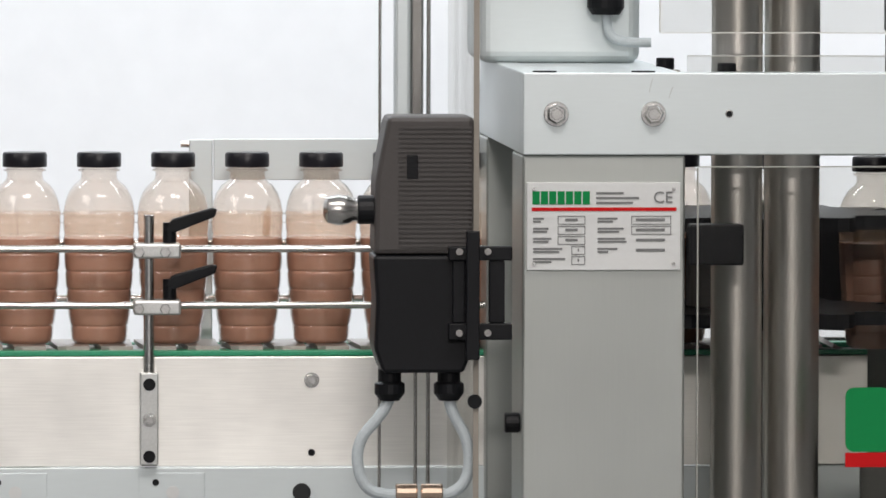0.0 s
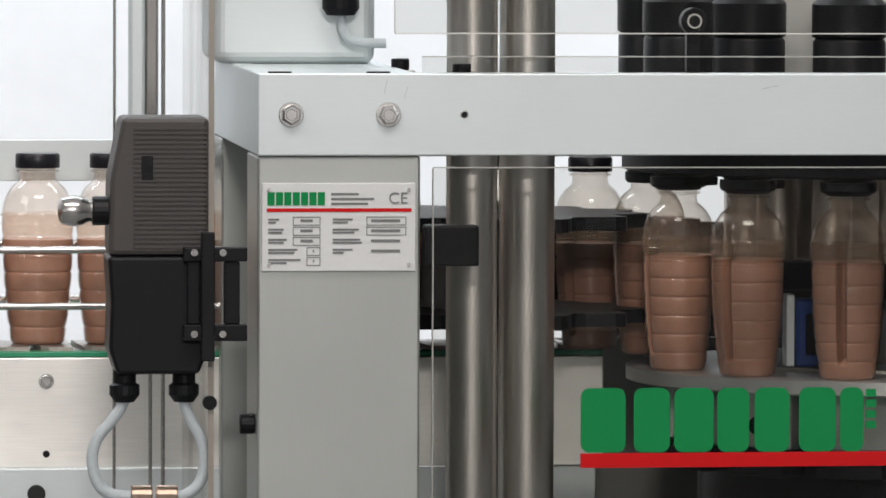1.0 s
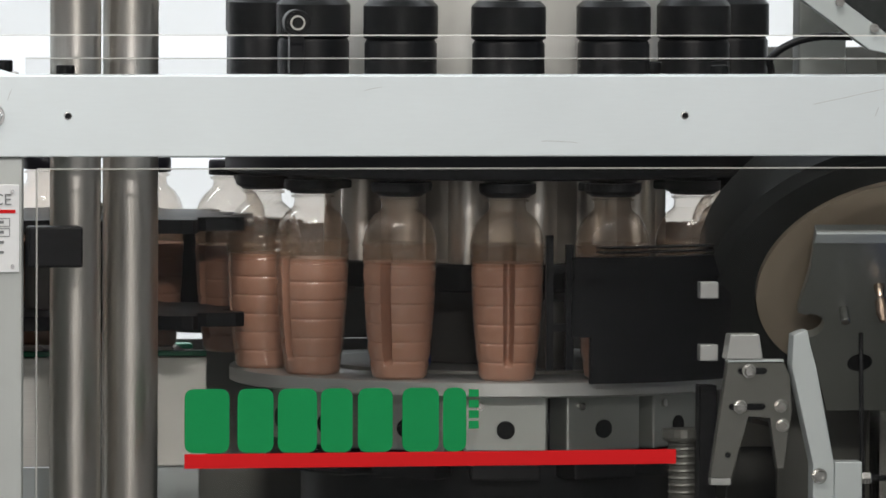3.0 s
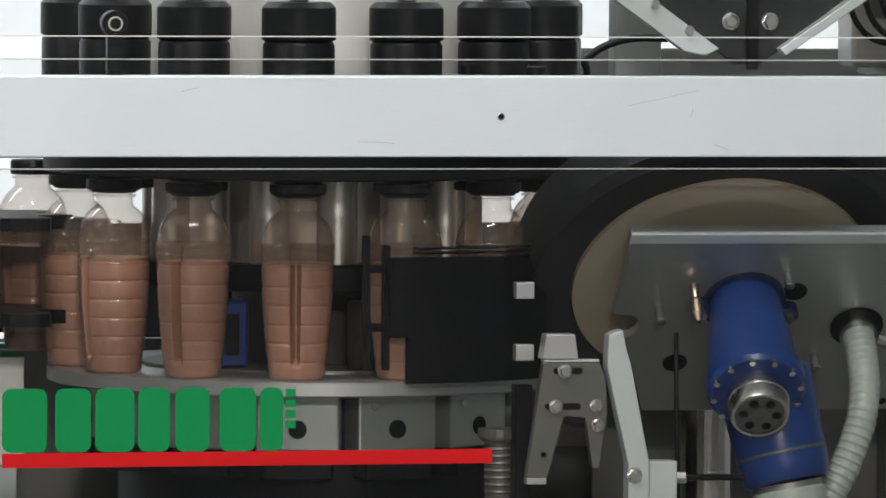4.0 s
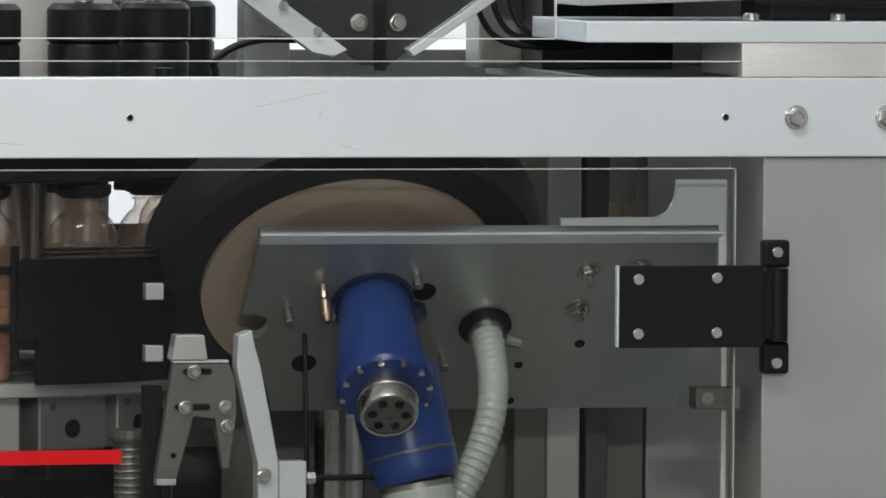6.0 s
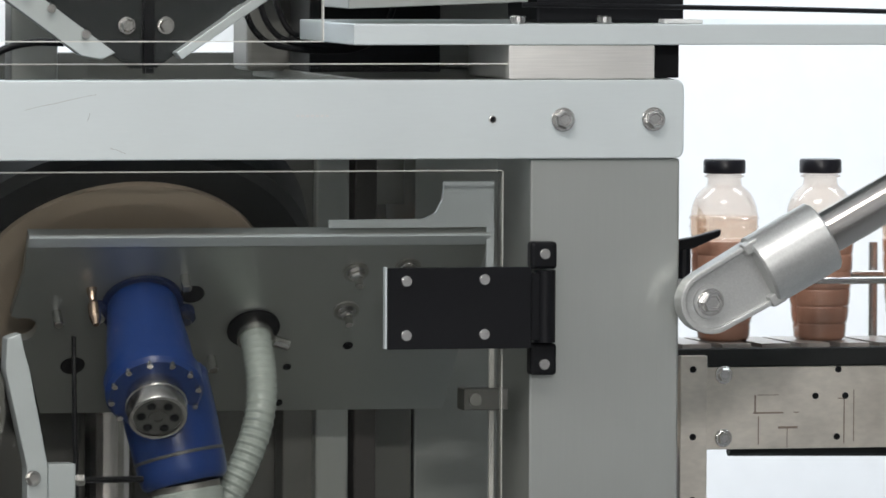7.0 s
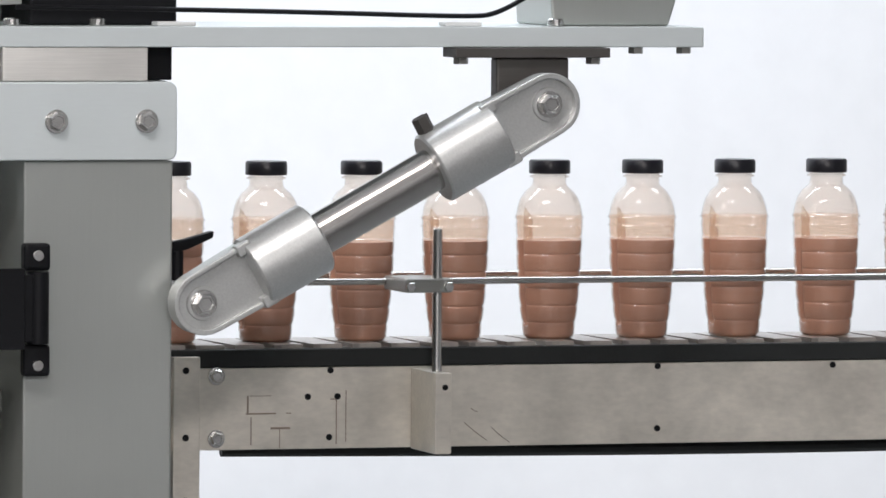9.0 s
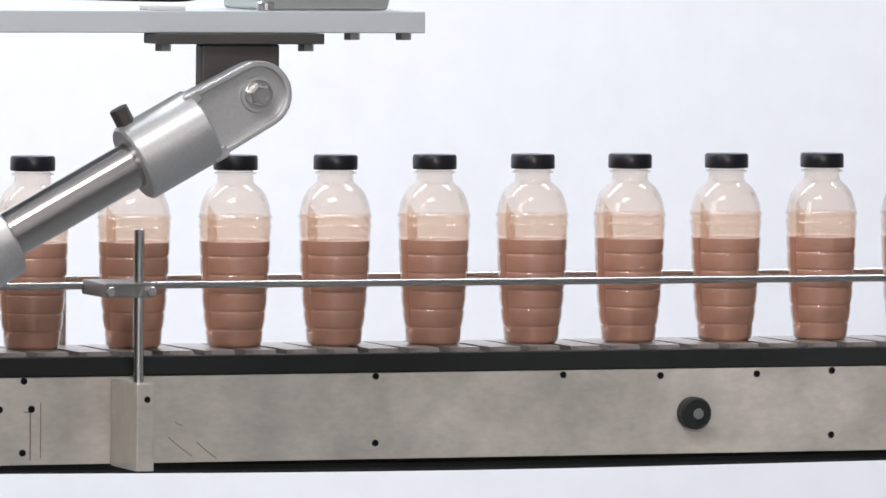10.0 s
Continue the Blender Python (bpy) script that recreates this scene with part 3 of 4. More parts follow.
part("return_belt", tube([(0.74, -0.02, 0.852), (1.2, -0.02, 0.846), (1.6, -0.02, 0.848), (2.2, -0.02, 0.853), (4.0, -0.02, 0.853)], 0.006, 8), RUBBER, outf)
for nm, x in (("conveyor_leg", -1.6), ("conveyor_leg", 0.1), ("conveyor_leg", 3.6), ("conveyor_leg", 5.0)):
    lg = thing(nm, x, YC, 0, "square steel conveyor leg on the floor", "conveyor leg", "conveyor legs")
    part("tube", box(-0.03, 0.03, 0.0, 0.055, 0.0, 0.8513, 0.003), STEEL, lg)
    part("foot", box(-0.06, 0.06, -0.03, 0.085, 0.0, 0.012, 0.002), BLACK, lg)


SCUFF = shader("brown_scuff", (0.27, 0.215, 0.17), 0.55, 0.3, (60, 60, 60), 0.3, 0.3)
for x0, x1, z0, z1 in ((0.786, 0.815, 0.8885, 0.8900), (0.810, 0.829, 0.8745, 0.8765), (0.787, 0.7885, 0.8890, 0.9060), (0.790, 0.8105, 0.9055, 0.9062), (0.7905, 0.7915, 0.860, 0.886), (0.8735, 0.8745, 0.860, 0.903), (0.883, 0.8838, 0.862, 0.910), (0.8185, 0.8192, 0.857, 0.8745), (0.825, 0.830, 0.889, 0.890), (0.868, 0.876, 0.9015, 0.9025)):
    part("scuff", box(x0 + OX, x1 + OX, -0.0644, -0.0640, z0, z1, 0), SCUFF, outf)

for a, c in (((0.9647, 0.8784), (0.9872, 0.8611)), ((0.9910, 0.8738), (1.0095, 0.8591)), ((0.9713, 0.8915), (0.9780, 0.8883))):
    part("scratch", tube([(a[0], -0.0642, a[1]), ((a[0] + c[0]) / 2, -0.0642, (a[1] + c[1]) / 2 - 0.0008), (c[0], -0.0642, c[1])], 0.0004, 5), SCUFF, outf)

# ---- guide rails ----
def rail_set(name, x, zs, y_front, top, base, label, x0, x1, lever, reach=0.012, span=(-0.0135, 0.028), body=None):
    """A clamped rail pair in front of the bottles and one behind."""
    r = thing(name, x, y_front, 0, label, "guide rail")
    for z in zs:
        part("rail", rod((x0 - x, reach, z), (x1 - x, reach, z), 0.0033, seg=14), ROD, r, "bright steel rail", True)
        part("rear_rail", rod((x0 - x, reach + 0.112, z), (x1 - x, reach + 0.112, z), 0.0033, seg=14), ROD, r, "bright steel rail", True)
    part("post", rod((0, 0, base), (0, 0, top), 0.0047, seg=16, bevel=0.0006), BOLT, r, smooth=True)
    for z in zs:
        part("clamp", box(*span, -0.008, reach + 0.006, z - 0.0075, z + 0.0055, 0.002), body or CAST, r)
        for cx in (span[0] + 0.0045, span[1] - 0.014 if lever else 0.0085):
            part("clamp_bolt", rod((cx, -0.0075, z - 0.002), (cx, -0.0115, z - 0.002), 0.0048, seg=6, bevel=0.0006), BOLT, r)
        if lever:
            part("lever_hub", rod((0.018, -0.002, z + 0.006), (0.018, -0.002, z + 0.024), 0.006, seg=14), BLACK, r)
            part("lever", prism([(0.013, z + 0.017), (0.022, z + 0.015), (0.058, z + 0.029), (0.060, z + 0.036), (0.055, z + 0.037), (0.020, z + 0.027)], -0.008, 0.004, 0.0015), BLACK, r, "black clamping lever")
    return r


rl = rail_set("infeed_guide_rail", 0.2155, (1.043, 0.9933), 0.43, 1.0735, 0.92, "two bright guide rails on a clamped post", -2.4, 0.62, True)
part("foot", box(-0.008, 0.008, -0.012, 0.0055, 0.854, 0.935, 0.001), CAST, rl)
# foot holes: raised black discs, the shade inside put into their colour
for z in (0.925, 0.8615):
    part("foot_hole", rod((0, -0.0115, z), (0, -0.0128, z), 0.0055, seg=16), BLACK, rl)
hexbolt(0, -0.012, 0.894, 0.005, rl)
rr = rail_set("outfeed_guide_rail", 2.2555, (1.0112,), 0.385, 1.063, 0.925, "bright guide rail on a clamped post", 1.93, 5.3, False, 0.055, (-0.033, 0.0135), DULL)
part("foot", box(-0.0085, 0.0075, -0.023, 0.0505, 0.8545, 0.930, 0.001), WORN, rr, "worn steel post foot")
hole(0.001, -0.0232, 0.9165, 0.0025, rr)
rp = thing("outfeed_rear_post", 2.245, 0.575, 0.94, "slim steel post holding the rear rail", "post")
part("post", rod((0, 0, -0.01), (0, 0, 0.10), 0.0045, seg=14), BOLT, rp)
bp = thing("rear_guide_plate", 0.2665, 0.575, 0.94, "pale rear guide plate on a flat post", "guide plate")
part("post", box(-0.0105, 0.0105, 0, 0.006, 0.0, 0.1945, 0.001), ANOD, bp)
part("plate", box(0.0115, 0.25, 0.0, 0.004, 0.158, 0.195, 0.0008), ANOD, bp)
part("bolt", rod((-0.0105, 0.003, 0.19), (-0.018, 0.003, 0.19), 0.003, seg=10), BOLT, bp)

# ---- carousel ----
XC, YK, RB, NP = 1.0964, 0.35, 0.21, 14
RATE = 70.9
car = thing("filling_carousel", XC, YK, 0, "rotating filling carousel with black filling heads", "filling carousel")
part("table", lathe([(0, 0.935), (0.230, 0.935), (0.2335, 0.9365), (0.2335, 0.9475), (0.231, 0.949), (0, 0.949)], 96), CAST, car, "round grey table", True)
part("stem", lathe([(0, 0.9535), (0.070, 0.9535), (0.070, 1.0195), (0, 1.0195)], 48), DARK, car, "dark stem under the drum", True)
part("drum", lathe([(0, 1.02), (0.118, 1.02), (0.118, 1.045), (0.108, 1.046), (0.108, 1.30), (0, 1.30)], 64), COLUMN, car, "satin steel central drum", True)
part("black_ring", lathe([(0.119, 1.020), (0.150, 1.020), (0.152, 1.022), (0.152, 1.042), (0.150, 1.044), (0.119, 1.044), (0.119, 1.020)], 64), BLACK, car, "black ring")
part("upper_drum", lathe([(0, 1.20), (0.150, 1.20), (0.150, 1.32), (0, 1.32)], 64), DRUM, car, "pale metal drum between the heads", smooth=True)
for i in range(NP):
    a = radians(360 / NP * (i + 0.5))
    part("guide_rod", rod((0.133 * math.cos(a), 0.133 * math.sin(a), 1.0445), (0.133 * math.cos(a), 0.133 * math.sin(a), 1.1995), 0.0175, seg=24), COLUMN, car, smooth=True)
part("head_ring", lathe([(0.150, 1.1200), (0.236, 1.1200), (0.2375, 1.1215), (0.2375, 1.1415), (0.236, 1.143), (0.150, 1.143), (0.150, 1.1200)], 96), BLACK, car, "black ring plate of the heads", True)
part("lower_drum", rod((0, 0, 0.80), (0, 0, 0.93), 0.17, seg=64), BLACK, car, smooth=True)


def turned(bm, a):
    bmesh.ops.transform(bm, matrix=pose(0, 0, 0, 0, 0, a) @ Matrix.Translation((RB, 0, 0)), verts=bm.verts)
    return bm


first = {}


def repeat(name, i, make, mat, label="", smooth=False, under=None):
    if name not in first:
        first[name] = part(name, make(), mat, under or car, label, smooth)
        o = first[name]
    else:
        o = new(name, first[name].data)
        o.parent = under or car
        if label:
            o["label"] = label
    if not under:
        o.matrix_basis = pose(0, 0, 0, 0, 0, 360 / NP * i) @ Matrix.Translation((RB, 0, 0))
    return o


def head_mesh():
    return lathe([(0, 1.1175), (0.0195, 1.1175), (0.022, 1.119), (0.022, 1.128), (0.0275, 1.130), (0.0275, 1.150), (0.031, 1.152), (0.031, 1.236), (0.029, 1.239), (0.032, 1.241), (0.032, 1.268), (0.027, 1.273), (0, 1.273)], 32)


def lift_mesh():
    bm = box(-0.06, -0.014, -0.036, 0.036, 0.886, 0.9345, 0.002)
    return bm


for i in range(NP):
    hd = repeat("filling_head", i, head_mesh, BLACK, "black filling head", True)
    repeat("head_knob", i, lambda: rod((0, 0, 1.273), (0, 0, 1.32), 0.0085, seg=14, bevel=0.001), BOLT, under=hd)
    repeat("head_fork", i, lambda: box(-0.03, -0.012, -0.018, 0.018, 1.109, 1.117, 0.002), BLACK, under=hd)
    repeat("centring_bell", i, lambda: lathe([(0.0165, 1.1075), (0.0225, 1.1075), (0.0245, 1.1100), (0.0245, 1.1170), (0.0165, 1.1170)], 28), BLACK, under=hd, smooth=True)
    lb = repeat("lift_block", i, lift_mesh, STEEL, "pale block under the table")
    # black disc on the block's face, coloured as the dark inside of a bore
    repeat("block_hole", i, lambda: rod((-0.015, 0.0, 0.905), (-0.0128, 0.0, 0.905), 0.008, seg=18), BLACK, under=lb)
    repeat("block_screw", i, lambda: rod((-0.015, -0.022, 0.925), (-0.0115, -0.022, 0.925), 0.0035, seg=8), BOLT, under=lb)
    repeat("lift_foot", i, lambda: box(-0.065, -0.010, -0.030, 0.030, 0.862, 0.8845, 0.002), BLACK, under=lb)

# base cabinet under the carousel
bs = thing("base_cabinet", 1.2, 0.25, 0, "dark grey base cabinet behind the clear door", "cabinet")
part("cabinet", box(-0.52, 0.52, -0.20, 0.20, 0.0, 0.798, 0.004), DULL, bs)
part("rear_panel", box(0.15, 0.80, 0.335, 0.342, 0.0, 1.22, 0.001), MID, bs, "grey sheet steel rear panel")
part("lower_rear_panel", box(-0.40, 0.1495, 0.335, 0.342, 0.0, 0.955, 0.001), MID, bs, "grey lower rear panel")
part("rear_guard", box(-0.33, 0.1495, 0.335, 0.342, 0.9555, 1.060, 0.001), DARK, bs, "dark rear guard plate")
part("rear_guard", box(-0.17, 0.09, 0.335, 0.342, 1.0605, 1.125, 0.001), DULL, bs)
part("inner_panel", box(0.16, 0.55, 0.15, 0.156, 0.0, 0.93, 0.001), MID, bs, "dull grey inner panel")
part("neck_shield", box(0.30, 0.55, 0.18, 0.184, 1.085, 1.14, 0.0008), DULL, bs)
part("rear_profile", box(0.448, 0.479, 0.10, 0.13, 0.80, 1.14, 0.002), STEEL, bs)
part("rear_profile", box(0.484, 0.505, 0.10, 0.13, 0.80, 1.14, 0.002), DARK, bs)
part("duct", box(0.42, 0.45, 0.11, 0.14, 0.80, 1.14, 0.002), MID, bs)

cv = thing("control_valve", XC, YK, 0.9468, "small blue and grey valve unit inside the carousel", "valve")
part("mounting_disc", rod((0, 0, 0.0), (0, 0, 0.003), 0.150, seg=64), DULL, cv, smooth=True)
part("blue_body", box(-0.100, -0.072, -0.105, -0.075, 0.004, 0.062, 0.003), BLUE, cv, "blue valve body")
part("black_face", box(-0.092, -0.080, -0.1062, -0.1052, 0.014, 0.050, 0.0004), BLACK, cv)
part("pale_cover", box(-0.108, -0.1005, -0.100, -0.076, 0.004, 0.066, 0.001), ANOD, cv)
part("grey_cup", lathe([(0, 0.0035), (0.016, 0.0035), (0.017, 0.006), (0.017, 0.058), (0.015, 0.062), (0, 0.062)], 28, m=Matrix.Translation((0.030, -0.118, 0))), DARK, cv, "dark grey cup", True)

# ---- star wheels ----
RS = YC - YK
for nm, xs in (("infeed_star", XC - RB - RS), ("outfeed_star", XC + RB + RS)):
    st = thing(nm, xs, YK, 0, "black plastic star wheel with bottle pockets", "star wheel")
    for z in (0.985, 1.068):
        n = 12
        bm = bmesh.new()
        ring = []
        for i in range(n * 8):
            a = 2 * math.pi * i / (n * 8)
            ph = (i % 8) / 8 * 2 * math.pi
            rr_ = RS - 0.018 + 0.014 * math.cos(ph)
            ring.append((rr_ * math.cos(a), rr_ * math.sin(a)))
        lo = [bm.verts.new((x, y, z)) for x, y in ring]
        hi = [bm.verts.new((x, y, z + 0.012)) for x, y in ring]
        bm.faces.new(lo[::-1]), bm.faces.new(hi)
        for i in range(len(lo)):
            j = (i + 1) % len(lo)
            bm.faces.new((lo[i], lo[j], hi[j], hi[i]))
        part("pocket_disc", bm, BLACK, st)
    part("shaft", rod((0, 0, 0.80), (0, 0, 1.09), 0.025, seg=24), CHROME, st)
    part("core", rod((0, 0, 0.998), (0, 0, 1.067), 0.055, seg=40), DARK, st)
ig = thing("infeed_guide", XC - RB - RS, YK, 0, "black plastic infeed guide round the star wheel", "bottle guide")


ga = thing("outfeed_guide", 1.19, 0.07, 0, "black curved plastic bottle guide", "bottle guide")


def arc_wall(r0, r1, a0, a1, z0, z1, cx, cy, n=24):
    bm = bmesh.new()
    cols = []
    for i in range(n + 1):
        a = radians(a0 + (a1 - a0) * i / n)
        cols.append([bm.verts.new((cx + r * math.cos(a), cy + r * math.sin(a), z)) for r, z in ((r0, z0), (r1, z0), (r1, z1), (r0, z1))])
    for a, b in zip(cols, cols[1:]):
        for k in range(4):
            bm.faces.new((a[k], a[(k + 1) % 4], b[(k + 1) % 4], b[k]))
    bm.faces.new(cols[0]), bm.faces.new(cols[-1][::-1])
    bmesh.ops.recalc_face_normals(bm, faces=bm.faces)
    return bm


part("straight_guide", box(-0.16, -0.0, RS + 0.034, RS + 0.050, 0.966, 1.072, 0.001), BLACK, ig)
part("outer_guide", arc_wall(RS + 0.034, RS + 0.050, 12, 88, 0.966, 1.072, 0, 0), BLACK, ig)
part("guide_stay", box(-0.01, 0.01, RS + 0.036, RS + 0.049, 0.955, 0.966, 0), BLACK, ig)
for z0, z1 in ((0.985, 1.0), (1.035, 1.053), (1.0, 1.035)):
    part("guide_arc", arc_wall(RB + 0.034, RB + 0.045 + (0.006 if z0 > 1.03 else 0), -84, -46, z0, z1, XC - 1.19, YK - 0.07), BLACK, ga)
part("guide_skirt", arc_wall(RB + 0.036, RB + 0.042, -80, -46, 0.945, 0.985, XC - 1.19, YK - 0.07), BLACK, ga)
for z in (1.056, 1.060):
    part("guide_fin", arc_wall(RB + 0.030, RB + 0.050, -78, -47, z, z + 0.0016, XC - 1.19, YK - 0.07), BLACK, ga)
for a in (-89, -85):
    part("guide_bar", arc_wall(RB + 0.035, RB + 0.041, a, a + 1.4, 0.957, 1.072 if a < -86 else 1.064, XC - 1.19, YK - 0.07, 2), BLACK, ga)
for z in (0.990, 1.040):
    part("guide_strip", arc_wall(RB + 0.0355, RB + 0.0405, -88, -83, z, z + 0.007, XC - 1.19, YK - 0.07, 6), BLACK, ga)
part("guide_stay", box(0.04, 0.055, 0.01, 0.03, 0.80, 0.945, 0.001), BLACK, ga)
for z in (1.027, 0.974):
    part("guide_lug", box(0.036, 0.052, -0.012, 0.002, z - 0.007, z + 0.007, 0.001), CAST, ga)

# ---- tilted cap sorter ----
cs = new("cap_sorter")
cs.matrix_world = pose(1.4355, 0.06, 1.080, 45, 0, 0)
tagged(cs, "tilted cap sorting wheel with blue gear motor", "cap sorter")
inv = cs.matrix_world.inverted()
notch = [(-0.0985 + 0.0130 * math.cos(a), -0.1215 + 0.0150 * math.sin(a)) for a in np.linspace(2.0, -2.2, 12)]
part("mounting_plate", prism([(-0.1103, -0.0005), (0.298, -0.0005), (0.298, -0.233), (-0.0665, -0.233), (-0.086, -0.17), (-0.112, -0.1400)] + notch[::-1] + [(-0.1110, -0.1040), (-0.1075, -0.05)], -0.004, 0.004, 0.0006), STEEL, cs, "grey steel mounting plate")
part("plate_edge", box(-0.1103, 0.298, -0.0075, -0.0042, -0.0125, 0.0, 0.001), ANOD, cs, "bright folded plate edge")
part("rim", lathe([(0.131, 0.0), (0.166, -0.004), (0.174, 0.004), (0.174, 0.05), (0.165, 0.052), (0.131, 0.02)], 96, m=Matrix.Translation((-0.011, 0.034, -0.105)) @ pose(0, 0, 0, -90, 0, 0)), RUBBER, cs, "black outer rim", True)
wheel = part("sorting_disc", lathe([(0, -0.006), (0.05, -0.006), (0.100, -0.0045), (0.106, -0.0060), (0.113, -0.0060), (0.120, -0.0045), (0.130, -0.004), (0.130, 0.02), (0, 0.02)], 96, m=pose(0, 0, 0, -90, 0, 0)), BEIGE, cs, "beige sorting disc", True)
WHEEL_AT = (-0.011, 0.034, -0.105)
wheel.location = WHEEL_AT
a0, a1 = Vector((0.0020, -0.004, -0.088)), Vector((-0.0070, -0.146, -0.0757))
ax = (a1 - a0).normalized()
hub = Matrix.Translation(a0) @ ax.to_track_quat("Z", "Y").to_matrix().to_4x4()
LG = (a1 - a0).length
part("motor_flange", lathe([(0, 0), (0.036, 0), (0.036, 0.007), (0, 0.007)], 32, m=hub), NAVY, cs)
part("gear_housing", lathe([(0, 0.006), (0.031, 0.006), (0.033, 0.03), (0.0365, 0.058), (0.0385, 0.092), (0.0425, 0.096), (0.0425, 0.111), (0.039, 0.115), (0, 0.115)], 40, m=hub), BLUE, cs, "blue enamelled gear housing", True)
for i in range(12):
    a = 2 * math.pi * (i + 0.5) / 12
    part("flange_bolt", rod(hub @ Vector((0.0375 * math.cos(a), 0.0375 * math.sin(a), 0.1135)), hub @ Vector((0.0375 * math.cos(a), 0.0375 * math.sin(a), 0.1185)), 0.0028, seg=8), BOLT, cs)
LG += 0.001
part("hub", lathe([(0, 0.114), (0.0250, 0.114), (0.0250, 0.121), (0.0268, 0.122), (0.0268, 0.128), (0.0258, 0.129), (0.0258, LG - 0.003), (0.0248, LG), (0.0220, LG), (0.0220, LG - 0.003), (0, LG - 0.003)], 36, m=hub), BOLT, cs, "turned steel hub", True)
part("hub_face", lathe([(0, LG - 0.0028), (0.0214, LG - 0.0028), (0.0205, LG - 0.0014), (0.0085, LG - 0.0014), (0.0085, LG + 0.001), (0.004, LG + 0.001), (0.004, LG - 0.001), (0, LG - 0.001)], 36, m=hub), MID, cs, "dark hub face with holes", True)
# black discs on the hub face paint the shade inside its holes
for i in range(6):
    a = 2 * math.pi * i / 6
    part("hub_hole", rod(hub @ Vector((0.0145 * math.cos(a), 0.0145 * math.sin(a), LG - 0.006)), hub @ Vector((0.0145 * math.cos(a), 0.0145 * math.sin(a), LG - 0.0008)), 0.0042, seg=12), BLACK, cs)
for sgn in (-1, 1):
    part("flange_ear", rod(hub @ Vector((sgn * 0.038, -0.004, 0.004)), hub @ Vector((sgn * 0.038, -0.004, 0.013)), 0.009, seg=16), NAVY, cs)
    part("ear_bolt", rod(hub @ Vector((sgn * 0.038, -0.004, 0.013)), hub @ Vector((sgn * 0.038, -0.004, 0.019)), 0.005, seg=6), BOLT, cs)
mt = (inv @ Vector((1.4455, 0.082, 0.957)), inv @ Vector((1.4645, 0.062, 0.861)))
turn = Matrix.Translation(mt[0]) @ (mt[1] - mt[0]).to_track_quat("Z", "Y").to_matrix().to_4x4()
ML = (mt[1] - mt[0]).length
part("motor", lathe([(0, 0), (0.036, 0), (0.0405, 0.006), (0.0405, ML * 0.45), (0.0390, ML - 0.012), (0.0375, ML - 0.004), (0.034, ML), (0, ML)], 44, m=turn), BLUE, cs, "dark blue motor body", True)
part("motor_band", lathe([(0.0398, ML - 0.026), (0.0402, ML - 0.0255), (0.0400, ML - 0.0235), (0.0394, ML - 0.023)], 44, m=turn), MID, cs, smooth=True)
part("motor_neck", rod(inv @ Vector((1.4642, 0.062, 0.8615)), inv @ Vector((1.4650, 0.0615, 0.8565)), 0.030, seg=36), DULL, cs, smooth=True)
part("motor_tail", rod(inv @ Vector((1.4651, 0.0613, 0.856)), inv @ Vector((1.474, 0.054, 0.800)), 0.0315, seg=36, bevel=0.002), HOSE, cs, "pale motor tail", True)
for x, z in ((0.0347, -0.0537), (-0.0716, -0.0989), (0.0754, -0.1604)):
    part("pin", rod((x, -0.004, z), (x, -0.020, z), 0.0043, seg=14, bevel=0.0006), BOLT, cs)
for x, z, r in ((0.0451, -0.0772, 0.0098), (-0.0468, -0.1693, 0.0098), (0.1963, -0.1467, 0.0042), (0.146, -0.1741, 0.0035), (0.1465, -0.2218, 0.0035)):
    hole(x, -0.0042, z, r, cs)
for x, z in ((0.1865, -0.0494), (0.2321, -0.0445), (0.1864, -0.0996)):
    part("slot_washer", rod((x, -0.004, z), (x, -0.006, z), 0.0115, seg=20), DULL, cs)
    part("stud", rod((x, -0.006, z), (x, -0.022, z), 0.0035, seg=10), BOLT, cs)
    hexbolt(x, -0.006, z, 0.0068, cs)
part("grease_nipple", lathe([(0, 0), (0.005, 0), (0.003, 0.012), (0.0055, 0.016), (0.0055, 0.028), (0.003, 0.036), (0, 0.036)], 12, m=Matrix.Translation((-0.045, -0.004, -0.0700)) @ pose(0, 0, 0, 100, 0, 0)), BRASS, cs, "brass grease nipple")
part("hose_port", lathe([(0.0235, 0), (0.0235, 0.002), (0.016, 0.002), (0.016, -0.003), (0, -0.003)], 28, m=Matrix.Translation((0.1069, -0.0042, -0.1219)) @ pose(0, 0, 0, 90, 0, 0)), BLACK, cs)
part("port_clamp", lathe([(0.0135, 0), (0.0165, 0), (0.0165, 0.012), (0.0135, 0.012)], 24, m=Matrix.Translation((0.1069, -0.006, -0.1219)) @ pose(0, 0, 0, 90, 0, 0)), BOLT, cs)
part("clamp_screw", rod((0.122, -0.020, -0.121), (0.136, -0.020, -0.127), 0.005, seg=8), BOLT, cs)
part("thin_cable", tube([inv @ Vector(v) for v in ((1.383, 0.145, 0.985), (1.3815, 0.135, 0.93), (1.382, 0.13, 0.86), (1.384, 0.13, 0.80))], 0.0022, 8), BLACK, cs)
port = cs.matrix_world @ Vector((0.1069, -0.004, -0.1219))
hs = thing("air_hose", port.x, port.y, port.z, "grey ribbed air hose from the sorter plate", "hose")
part("hose", tube([(0, 0.003, 0.004), (-0.001, -0.03, -0.026), (-0.004, -0.055, -0.055), (-0.011, -0.065, -0.085), (-0.028, -0.07, -0.125), (-0.058, -0.07, -0.175), (-0.105, -0.06, -0.25)], 0.0128, 18, ribs=(42, 0.0011)), HOSE, hs, smooth=True)

